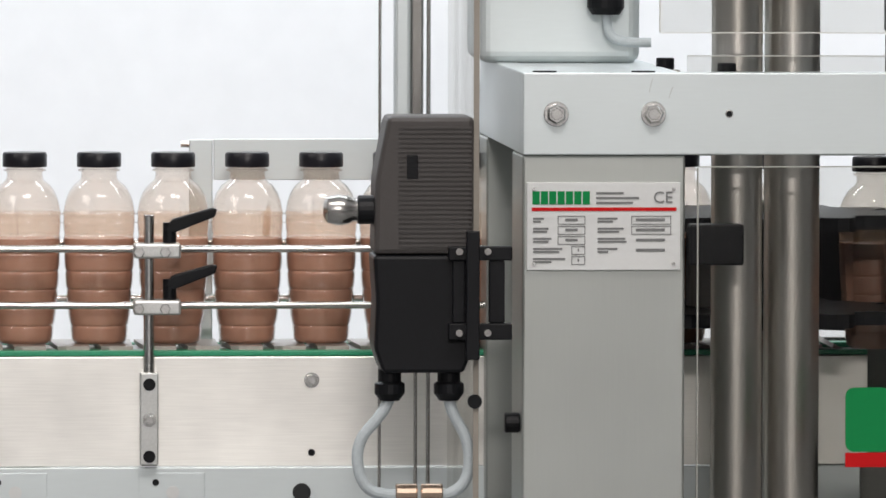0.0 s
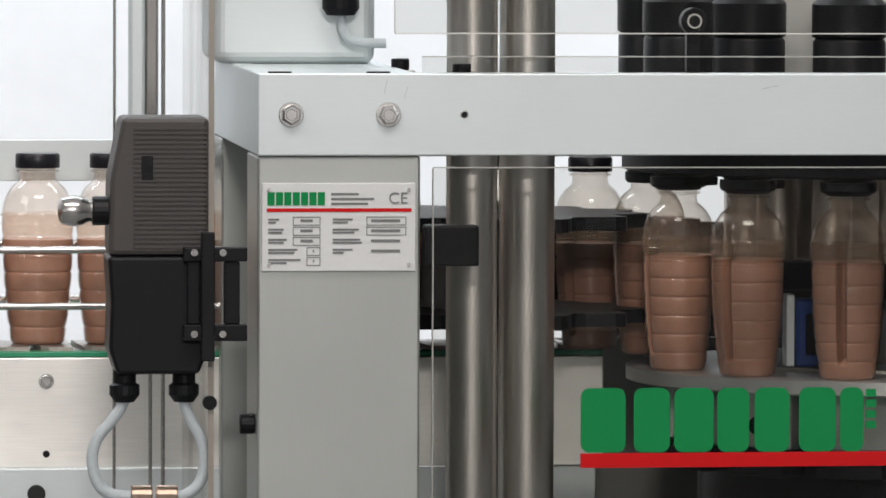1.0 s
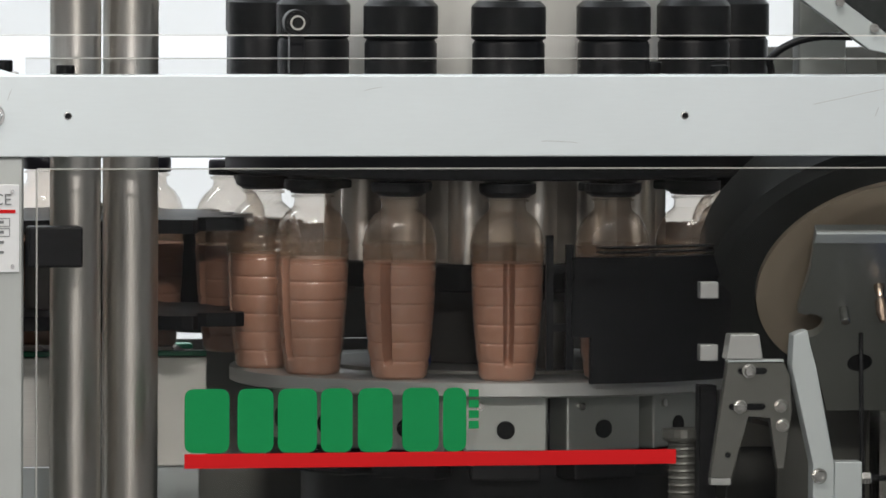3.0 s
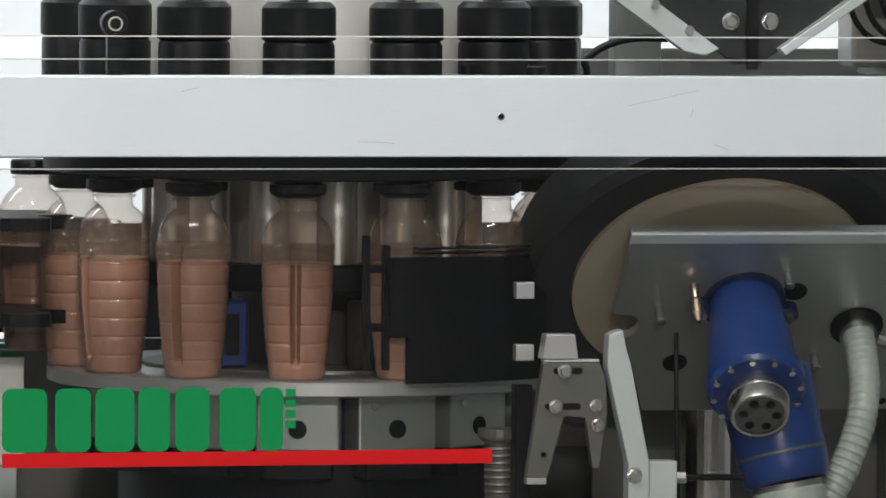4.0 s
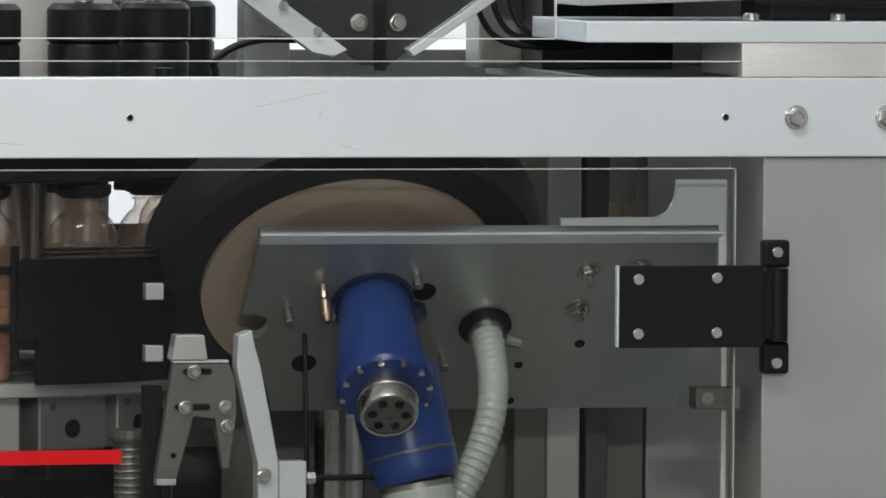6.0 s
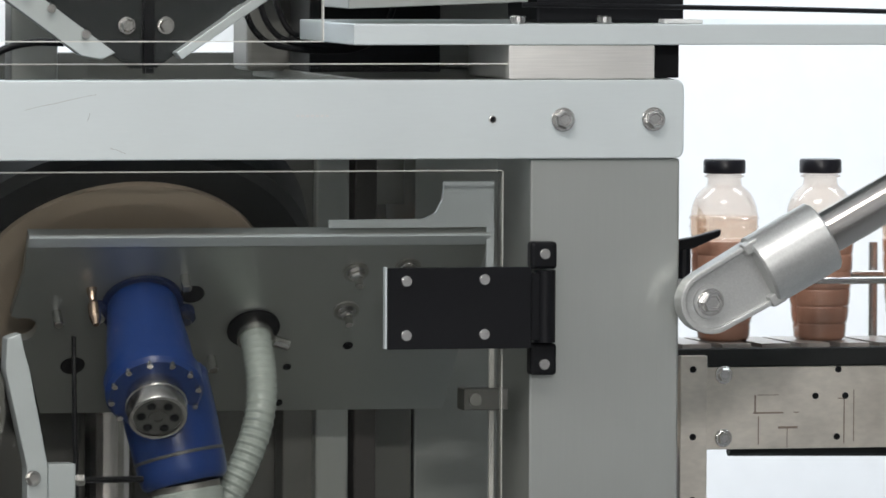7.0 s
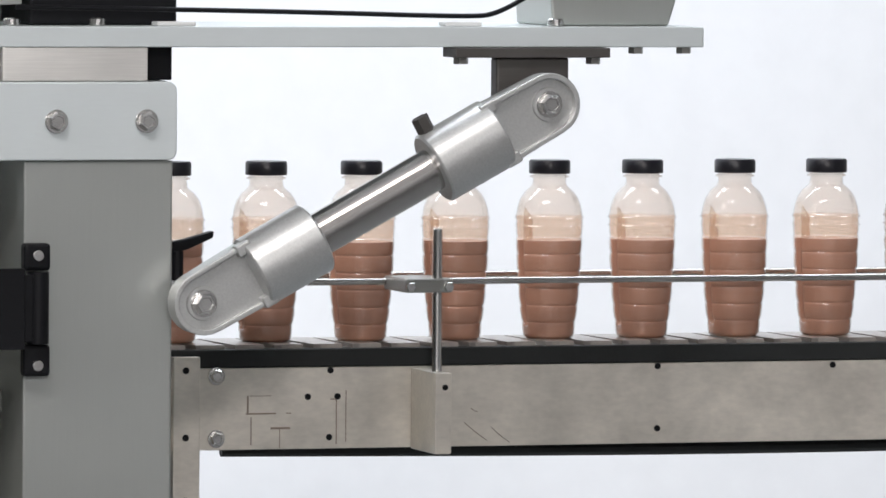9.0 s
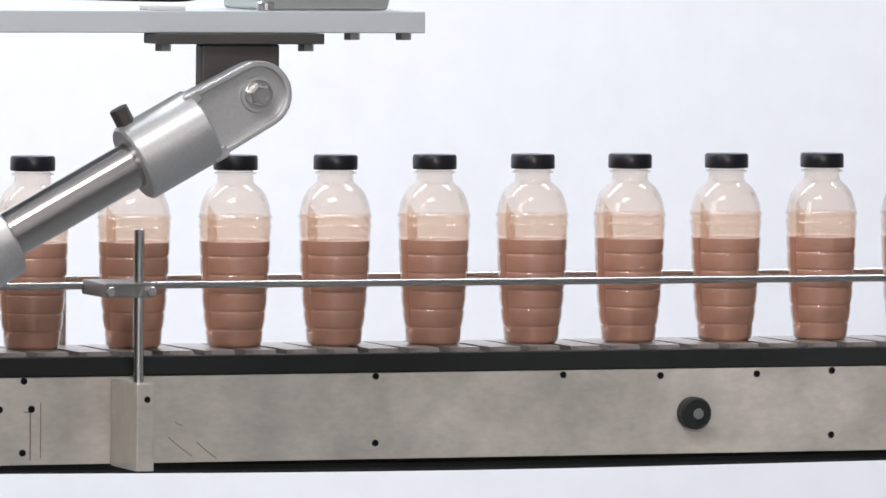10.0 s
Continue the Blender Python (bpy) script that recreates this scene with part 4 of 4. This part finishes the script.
dh = thing("drain_hose", 1.222, 0.11, 0.798, "grey ribbed drain hose standing on the cabinet", "hose")
part("hose", tube([(0, 0, 0), (0.001, 0, 0.05), (0, 0, 0.098)], 0.013, 16, ribs=(16, 0.0014)), MID, dh, smooth=True)
part("collar", lathe([(0, 0.098), (0.017, 0.098), (0.0185, 0.101), (0.0185, 0.108), (0, 0.108)], 20), MID, dh)

# aluminium stays beside the sorter
br = thing("sorter_bracket", 1.27, 0.03, 0, "milled aluminium bracket holding the cap sorter", "bracket")
# the darker MID metal paints in the shade this plate stands in
part("angle_plate", prism([(-0.0253, 0.9675), (0.0229, 0.9675), (0.0290, 0.955), (0.0305, 0.925), (0.0237, 0.877), (0.0176, 0.877), (0.0112, 0.9202), (-0.0069, 0.9218), (-0.0215, 0.8685), (-0.0396, 0.8700)], 0.0, 0.012, 0.001), MID, br, "milled two-legged plate, coloured darker for its shade")
# thin pale strip added as the highlight along the plate's top edge
part("plate_rim", box(-0.0253, 0.0229, -0.001, 0.013, 0.9679, 0.9699, 0.0004), ANOD, br, "pale strip for the highlight on the plate's top edge")
part("top_block", prism([(-0.0234, 0.9915), (0.0016, 0.9915), (0.0048, 0.9702), (-0.0268, 0.9702)], -0.002, 0.020, 0.001), CAST, br, "pale tapered block")
part("leg_shoe", box(-0.0392, -0.0222, -0.0006, 0.012, 0.8640, 0.8695, 0.0004), CAST, br)
part("stay", prism([(0.0275, 0.9647), (0.0288, 0.9914), (0.0330, 0.9930), (0.0408, 0.9958), (0.0440, 0.980), (0.0486, 0.9646), (0.0645, 0.8827), (0.0645, 0.80), (0.0463, 0.80), (0.0463, 0.8814)], -0.012, 0.010, 0.001), ANOD, br, "bright aluminium stay")
part("block", box(0.0650, 0.089, -0.010, 0.012, 0.80, 0.8838, 0.001), ANOD, br)
# slots are thin black plates, with the shade of the opening as their colour
for x, z, ln in ((-0.0072, 0.9604, 0.014), (-0.0145, 0.9302, 0.020)):
    part("slot", prism([(x - 0.008, z - 0.0028), (x + ln, z - 0.0028), (x + ln + 0.002, z), (x + ln, z + 0.0028), (x - 0.008, z + 0.0028), (x - 0.010, z)], -0.0008, 0.001, 0), BLACK, br)
    hexbolt(x, -0.001, z, 0.0050, br)
for x, z in ((0.0202, 0.9306), (0.0219, 0.9142)):
    hexbolt(x, -0.0005, z, 0.0048, br, material=CHROME)
hexbolt(0.0515, -0.0125, 0.872, 0.0056, br)
hole(-0.0247, -0.0006, 0.8893, 0.0022, br)
part("cross_rod", rod((0.0895, 0.0, 0.8690), (0.1500, 0.0, 0.8690), 0.0028, seg=12), BLACK, br, "thin black rod")
part("rod_coupling", rod((0.0895, 0.0, 0.8690), (0.0985, 0.0, 0.8690), 0.0055, seg=6, bevel=0.0006), BOLT, br)

# ---- cap chute over the beam ----
ch = thing("cap_chute", 1.43, 0.07, ZT, "dark V-shaped cap chute with aluminium edges", "chute")
part("back_plate", prism([(-0.012, 0.008), (0.012, 0.008), (0.10, 0.075), (0.10, 0.25), (-0.10, 0.25), (-0.10, 0.075)], 0.012, 0.018, 0.0008), CHUTE, ch)
part("edge_bar", prism([(-0.150, 0.086), (-0.058, 0.0195), (-0.040, 0.016), (-0.028, 0.022), (-0.118, 0.088)], -0.006, 0.011, 0.0008), ANOD, ch)
part("edge_bar", prism([(0.030, 0.016), (0.137, 0.088), (0.122, 0.088), (0.025, 0.022)], -0.006, 0.011, 0.0008), ANOD, ch)
part("centre_strip", box(-0.001, 0.008, 0.004, 0.0118, 0.004, 0.25, 0.0005), BLACK, ch)
for x in (-0.0145, 0.0195):
    hexbolt(x, 0.0115, 0.045, 0.0063, ch)
for x, z in ((-0.108, 0.072), (-0.085, 0.06), (-0.055, 0.038)):
    part("screw", rod((x, -0.006, z), (x, -0.012, z), 0.004, seg=8), BOLT, ch)
part("clear_foot", prism([(-0.05, 0.0005), (-0.001, 0.0005), (-0.001, 0.01), (-0.03, 0.02), (-0.05, 0.02)], -0.004, 0.002, 0), PLEXI, ch)
cb = thing("black_cable", 1.30, 0.09, ZT, "short black cable arching over the beam", "cable")
part("cable", tube([(-0.004, 0.03, -0.012), (-0.006, 0.005, 0.004), (-0.012, 0.0, 0.010), (0.006, 0, 0.024), (0.032, 0, 0.031), (0.062, 0.0, 0.030)], 0.0033), BLACK, cb)
ex = thing("chute_support", 1.362, 0.26, ZT - 0.06, "steel support post behind the chute", "post")
part("post", box(-0.012, 0.03, 0.0, 0.03, 0.0, 0.4, 0.002), STEEL, ex)
dr = thing("cap_feed_unit", 1.62, 0.24, ZT, "grey cap feed unit with dark cables", "machine unit")
part("housing", box(-0.035, 0.30, 0.0, 0.18, 0.065, 0.45, 0.01), STEEL, dr)
part("foot", box(0.0, 0.12, 0.02, 0.10, -0.001, 0.0655, 0.002), BLACK, dr)
part("lower_shell", box(-0.034, 0.26, 0.12, 0.179, -0.002, 0.064, 0.004), DULL, dr)
for k in range(3):
    part("cable", tube([(-0.075 + 0.012 * k, -0.02, 0.12), (-0.07 + 0.015 * k, -0.03, 0.03 + 0.006 * k), (-0.01, -0.03, 0.018 + 0.004 * k), (0.05, -0.03, 0.022), (0.075, -0.02, 0.08)], 0.0028), BLACK, dr)

gs = thing("door_gusset", 1.70, 0.06, 1.03, "bright angled gusset behind the door", "bracket")
part("gusset", prism([(-0.111, 0.0585), (-0.111, 0.0515), (0.030, 0.0515), (0.030, -0.02), (0.037, -0.02), (0.037, 0.0915), (-0.008, 0.0915), (-0.010, 0.075), (-0.016, 0.064), (-0.026, 0.059)], -0.002, 0.002, 0.0005), ANOD, gs)
part("lug", box(0.008, 0.048, -0.012, 0.012, -0.107, -0.088, 0.001), MID, gs)
part("lug_screw", rod((0.018, -0.012, -0.0975), (0.018, -0.0145, -0.0975), 0.0055, seg=14), DULL, gs)
part("stay", box(0.0335, 0.0375, -0.002, 0.002, -0.35, -0.0205, 0), PEDGE, gs)

# ---- swing arm with its strut ----
ar = thing("swing_arm", 1.989, 0.05, 1.2135, "pale aluminium arm over the outfeed on a block", "machine arm")
part("arm_plate", box(1.5874 - 1.98, 2.3676 - 1.98, -0.05, 0.15, 0.0275, 0.0455, 0.001), ANOD, ar)
part("block", box(1.7342 - 1.989, 1.8645 - 1.989, -0.049, 0.09, -0.0021, 0.0273, 0.001), PLATE, ar)
part("black_block", box(1.868 - 1.989, 1.8975 - 1.989, -0.01, 0.10, -0.0021, 0.0273, 0.001), BLACK, ar)
part("gear_base", box(1.76 - 1.98, 1.893 - 1.98, -0.01, 0.09, 0.0458, 0.20, 0.003), BLACK, ar)
part("rib_panel", prism([(1.59 - 1.98, 0.058), (1.75 - 1.98, 0.064), (1.75 - 1.98, 0.2), (1.59 - 1.98, 0.2)], -0.02, 0.08, 0.001), STEEL, ar)
for x in (1.738, 1.815, 2.375 - 0.14):
    part("plate_bolt", rod((x - 1.98, -0.03, 0.0456), (x - 1.98, -0.03, 0.0525), 0.0072, seg=16, bevel=0.001), BOLT, ar)
part("cable_tie_base", box(2.128 - 1.98, 2.162 - 1.98, -0.045, -0.025, 0.0457, 0.0495, 0.001), WHITE, ar)
part("cable_tie_base", box(1.865 - 1.98, 1.90 - 1.98, -0.045, -0.025, 0.0457, 0.0495, 0.001), WHITE, ar)
part("cable", tube([(1.74 - 1.98, -0.035, 0.062), (1.88 - 1.98, -0.035, 0.060), (2.02 - 1.98, -0.035, 0.0575), (2.15 - 1.98, -0.035, 0.054), (2.18 - 1.98, -0.035, 0.056), (2.23 - 1.98, -0.03, 0.085)], 0.0022), BLACK, ar)
part("clevis_plate", box(2.142 - 1.989, 2.2855 - 1.989, -0.06, -0.022, 0.0185, 0.0272, 0.001), DARK, ar, "dark clevis plate")
part("clevis_block", box(2.1825 - 1.989, 2.2495 - 1.989, -0.052, -0.034, -0.022, 0.0184, 0.002), DARK, ar)
for x in (2.153, 2.276, 2.316, 2.361):
    part("nut", rod((x - 1.989, -0.04, 0.0272 if x > 2.3 else 0.0184), (x - 1.989, -0.04, 0.0218 if x > 2.3 else 0.0125), 0.0068, seg=6), DULL, ar)
part("housing", prism([(2.236 - 1.98, 0.0458), (2.345 - 1.98, 0.0458), (2.38 - 1.98, 0.16), (2.228 - 1.98, 0.16)], -0.02, 0.08, 0.002), STEEL, ar, "grey housing on the arm")

stt = thing("strut", 1.9045, -0.03, 1.0204, "cast aluminium strut with a polished rod", "strut")
Lx, Lz = 2.2188 - 1.9045, 1.1919 - 1.0204
LEN = math.hypot(Lx, Lz)
ang = math.degrees(math.atan2(Lz, Lx))
tu = pose(0, 0, 0, 0, -ang, 0)


def along(bm):
    bmesh.ops.transform(bm, matrix=tu, verts=bm.verts)
    return bm


part("rod", along(rod((0.10, 0, 0), (LEN - 0.10, 0, 0), 0.0193, seg=40)), ROD, stt, "polished steel rod", True)
for s, o in ((1, 0.0), (-1, LEN)):
    X = lambda v: o + s * v
    part("socket", along(rod((X(0.052), 0, 0), (X(0.118), 0, 0), 0.0325, seg=40, bevel=0.002)), CAST, stt, "cast clamp socket", True)
    pr = [(X(0.064), -0.0295)] + [(X(0.0272 * -math.sin(a)), -0.0272 * math.cos(a)) for a in np.linspace(0, math.pi, 14)] + [(X(0.064), 0.0295)]
    part("fork", along(prism(pr, -0.006, 0.012, 0.0015)), CAST, stt, "cast fork")
    rim = [(X(0.056), -0.0290), (X(0.056), -0.0245)] + [(X(0.0228 * -math.sin(a)), -0.0228 * math.cos(a)) for a in np.linspace(0, math.pi, 14)] + [(X(0.056), 0.0245), (X(0.056), 0.0290)] + [(X(0.0277 * -math.sin(a)), -0.0277 * math.cos(a)) for a in np.linspace(math.pi, 0, 14)]
    part("fork_rim", along(prism(rim, -0.013, -0.0055, 0.001)), CAST, stt)
    for e in (-1, 1):
        x0, x1 = sorted((X(0.046), X(0.060)))
        z0, z1 = sorted((e * 0.0200, e * 0.0305))
        part("fork_ear", along(box(x0, x1, -0.018, -0.004, z0, z1, 0.0015)), CAST, stt)
    p = tu @ Vector((o, 0, 0))
    part("fork_boss", lathe([(0.0100, 0), (0.0152, 0), (0.0144, 0.0032), (0.0100, 0.0032)], 32, m=Matrix.Translation((p.x, -0.0058, p.z)) @ pose(0, 0, 0, 90, 0, 0)), CAST, stt, smooth=True)
    hexbolt(p.x, -0.0085, p.z, 0.0098, stt)
part("clamp_screw", along(rod((LEN - 0.108, 0.0, 0.029), (LEN - 0.108, 0.0, 0.046), 0.008, seg=6)), DARK, stt)
part("cast_mark", along(box(0.082, 0.091, -0.0322, -0.0300, -0.004, 0.004, 0.0005)), CAST, stt)
part("cast_mark", along(box(LEN - 0.087, LEN - 0.078, -0.0322, -0.0300, -0.004, 0.004, 0.0005)), CAST, stt)
lv = thing("rear_clamp_lever", 2.0140, 0.40, 1.0465, "black clamping lever on the outfeed rail", "lever")
part("lever", prism([(-0.012, -0.004), (0.002, -0.002), (0.027, 0.009), (0.028, 0.0155), (0.0, 0.008), (-0.012, 0.006)], -0.006, 0.006, 0.0015), BLACK, lv)
part("stem", rod((-0.006, 0, -0.03), (-0.006, 0, 0.0), 0.006, seg=12), BLACK, lv)
part("clamp", box(-0.02, 0.016, -0.01, 0.046, -0.043, -0.0305, 0.002), CAST, lv)

# ---- bottles ----
BH = 0.1695
PROFILE = [(0.0, 0.0012), (0.018, 0.0008), (0.0222, 0.0), (0.0242, 0.0025), (0.0252, 0.010), (0.0275, 0.026), (0.0295, 0.047), (0.0308, 0.066), (0.0315, 0.085), (0.0317, 0.098), (0.0317, 0.112), (0.0322, 0.1155), (0.0312, 0.1185), (0.0302, 0.1250), (0.0275, 0.1325), (0.0232, 0.1390), (0.0186, 0.1428), (0.0164, 0.1450), (0.0158, 0.149), (0.0158, 0.152), (0.0186, 0.1525), (0.0186, 0.1540), (0.0160, 0.1545), (0.0160, 0.158)]


RIBS = [0.0155 + 0.0162 * k + d for k in range(6) for d in (-0.002, -0.0011, -0.0005, 0.0, 0.0005, 0.0011, 0.002)]


def bottle_surface(top, shrink, close, low=0.0):
    zs = sorted({round(z, 5) for z in [v for v in (0.1052, 0.1058, 0.1065, 0.1072, 0.1078, 0.1129, 0.1135, 0.1142, 0.1149, 0.1155) if v < top] + [v for v in RIBS if v < top] + list(np.linspace(0.004, top if close else 0.116, 50)) + ([z for _, z in PROFILE if z < top] if close else [z for _, z in PROFILE])})
    zz, rr2 = [z for _, z in PROFILE[2:]], [r for r, _ in PROFILE[2:]]
    turns = [-0.24, -0.17, -0.14, -0.12, -0.09, -0.04, 0.04, 0.09, 0.12, 0.14, 0.17, 0.24] + [0.24 + (2 * math.pi - 0.48) * k / 38 for k in range(1, 38)]
    bm, rings, seg = bmesh.new(), [], len(turns)
    for z in zs + ([top] if close else []):
        if z > top + 1e-6 or z < low:
            continue
        r0 = float(np.interp(z, zz, rr2))
        if z < 0.104:
            ph = ((z - 0.0155) / 0.0162) % 1
            r0 -= 0.0006 * math.exp(-((min(ph, 1 - ph) * 0.0162) / 0.0010) ** 2) + 0.0005 * (2 * ph - 1) ** 2
        r0 += 0.0013 * max(math.exp(-((z - 0.1065) / 0.0007) ** 2), math.exp(-((z - 0.1142) / 0.0007) ** 2))
        ring = []
        for a in turns:
            d = abs((a + math.pi) % (2 * math.pi) - math.pi)
            cut = max(0.0, 1 - (d / 0.17) ** 3) * min(1, max(0, (z - 0.012) / 0.006)) * min(1, max(0, (0.128 - z) / 0.012))
            r = r0 - 0.0125 * cut - shrink
            ring.append(bm.verts.new((r * math.cos(a), r * math.sin(a), z)))
        rings.append(ring)
    for a, b in zip(rings, rings[1:]):
        for i in range(seg):
            bm.faces.new((a[i], a[(i + 1) % seg], b[(i + 1) % seg], b[i]))
    if not low:
        bm.faces.new(rings[0][::-1])
    if close:
        bm.faces.new(rings[-1])
    return bm


LABELS = "clear ribbed plastic bottle of pink cocoa milk, black cap"
bottle0 = thing("bottle", 0, 0, 0, LABELS, "bottle", "bottles on the filling line")
part("shell", bottle_surface(0.158, 0, False), PET, bottle0, "clear plastic shell", True)
part("milk", bottle_surface(0.0930, 0.0007, True), MILK, bottle0, "pinkish brown milk", True)
part("whirled_milk", bottle_surface(0.0925, 0.0017, True, 0.080), MILK, bottle0, "milk that climbs the wall on the carousel", True)
cap = lathe([(0, 0.1560), (0.0192, 0.1560), (0.0197, 0.1568), (0.0197, 0.1672), (0.0185, 0.1690), (0, 0.1692)], 40)
part("residue", bottle_surface(0.1165, 0.0012, False, 0.0935), RESIDUE, bottle0, "pale milk film above the filling", True)
part("cap", cap, CAPBLK, bottle0, "black screw cap", True)


def bottle_place(qv):
    """Where a bottle stands on its way, by its pocket count: infeed, star, carousel, star, outfeed. Returns x, y, z, heading."""
    step = 360 / NP
    arc = RS * math.pi / 2 / (RB * radians(step))
    xs, xo = XC - RB - RS, XC + RB + RS
    if qv < -arc:
        xe = xs + 0.0942 * (-4.04 + arc)
        if qv <= -5.04:
            x = 0.4999 + 0.0657 * (qv + 5.04)
        elif qv <= -4.04:
            x = 0.4999 + (xe - 0.4999) * (qv + 5.04)
        else:
            x = xs + 0.0942 * (qv + arc)
        return x, YC, 0.957, 0.0
    if qv < 0:
        a = -90 * (qv + arc) / arc
        return xs + RS * math.sin(radians(-a)), YK + RS * math.cos(radians(a)), 0.955, a
    if qv <= 7:
        a = 180 + step * qv
        return XC + RB * math.cos(radians(a)), YK + RB * math.sin(radians(a)), 0.9466, a - 270 + 0.0
    if qv < 7 + arc:
        a = 90 - 90 * (qv - 7) / arc
        return xo - RS * math.sin(radians(a)), YK + RS * math.cos(radians(a)), 0.951, a
    q1, x1 = 12.0, 2.1211 + 0.0936 * (12.0 - 16.778)
    if qv < q1:
        x = xo + (x1 - xo) * (qv - 7 - arc) / (q1 - 7 - arc)
    else:
        x = 2.1211 + 0.0936 * (qv - 16.778)
    return x, YC, 0.953, 0.0


def pocket(t, k):
    return (22.7 - 180 + RATE * (t - 2.5)) / (360 / NP) + k


def ramp(v, a, b):
    return min(1.0, max(0.0, (v - a) / (b - a)))


def bottle_rows(k, rnd):
    rows = []
    for i in range(31):
        t = i / 3
        qv = pocket(t, k)
        x, y, z, h = bottle_place(qv)
        groove = -90 + h + (1 - ramp(qv, -6.5, -2.5)) * (150 + rnd) - ramp(qv, 7, 11) * 80
        rows.append((t, pose(x, y, z, 0, 0, groove)))
    return rows


def slat_pose(s, L, R, loop, z):
    """A slat's pose on its endless loop: along the top, round the end roller, back below, round again."""
    s %= loop
    flat = L - 2 * R
    if s < flat:
        return pose(R + s, 0, z)
    s -= flat
    if s < math.pi * R:
        a = s / R
        return pose(L - R + R * math.sin(a), 0, z - R + R * math.cos(a), 0, math.degrees(a), 0)
    s -= math.pi * R
    if s < flat:
        return pose(L - R - s, 0, z - 2 * R, 0, 180, 0)
    a = math.pi + (s - flat) / R
    return pose(R + R * math.sin(a), 0, z - R + R * math.cos(a), 0, math.degrees(a), 0)


def motions():
    """All that moves: the carousel, the star wheels, the sorting disc and the bottles."""
    half = 10 / 20
    walk(car, [(i * half, pose(XC, YK, -0.0027, 0, 0, 22.7 + RATE * (i * half - 2.5))) for i in range(21)])
    for nm, xs, ph in (("infeed_star", XC - RB - RS, 0), ("outfeed_star", XC + RB + RS, 15)):
        walk(bpy.data.objects[nm], [(i * half, pose(xs, YK, 0, 0, 0, ph - RATE * RB / RS * (i * half))) for i in range(21)])
    walk(wheel, [(i * half, pose(*WHEEL_AT, 0, 40 * i, 0)) for i in range(21)])
    for (slats, L, R, loop, z), speed in zip(CHAINS, (0.0657 * RATE * NP / 360, 0.0936 * RATE * NP / 360)):
        flat, n = L - 2 * R, len(slats)
        for i, o in enumerate(slats):
            s0 = loop * i / n
            s1 = s0 + speed * 10
            straight = s1 < flat or (s0 > flat + math.pi * R and s1 < 2 * flat + math.pi * R)
            walk(o, [(t, slat_pose(s0 + speed * t, L, R, loop, z)) for t in ([0.0, 10.0] if straight else [k * 0.2 for k in range(51)])])
    rnd = random.Random(4)
    ks = list(range(-30, 32))
    flock = [bottle0] + [copy_thing(bottle0, Matrix()) for _ in ks[1:]]
    for b, k in zip(flock, ks):
        walk(b, bottle_rows(k, rnd.uniform(-60, 60)))
        if pocket(10, k) > -1 and pocket(0, k) < 9:
            milk = [o for o in b.children if o.name.startswith("whirled_milk")][0]
            rise = lambda qv: 0.0075 * ramp(qv, -1.0, 0.3) * (1 - ramp(qv, 6.8, 8.5))
            walk(milk, [(i / 3, pose(0, 0, rise(pocket(i / 3, k)))) for i in range(31)])


motions()
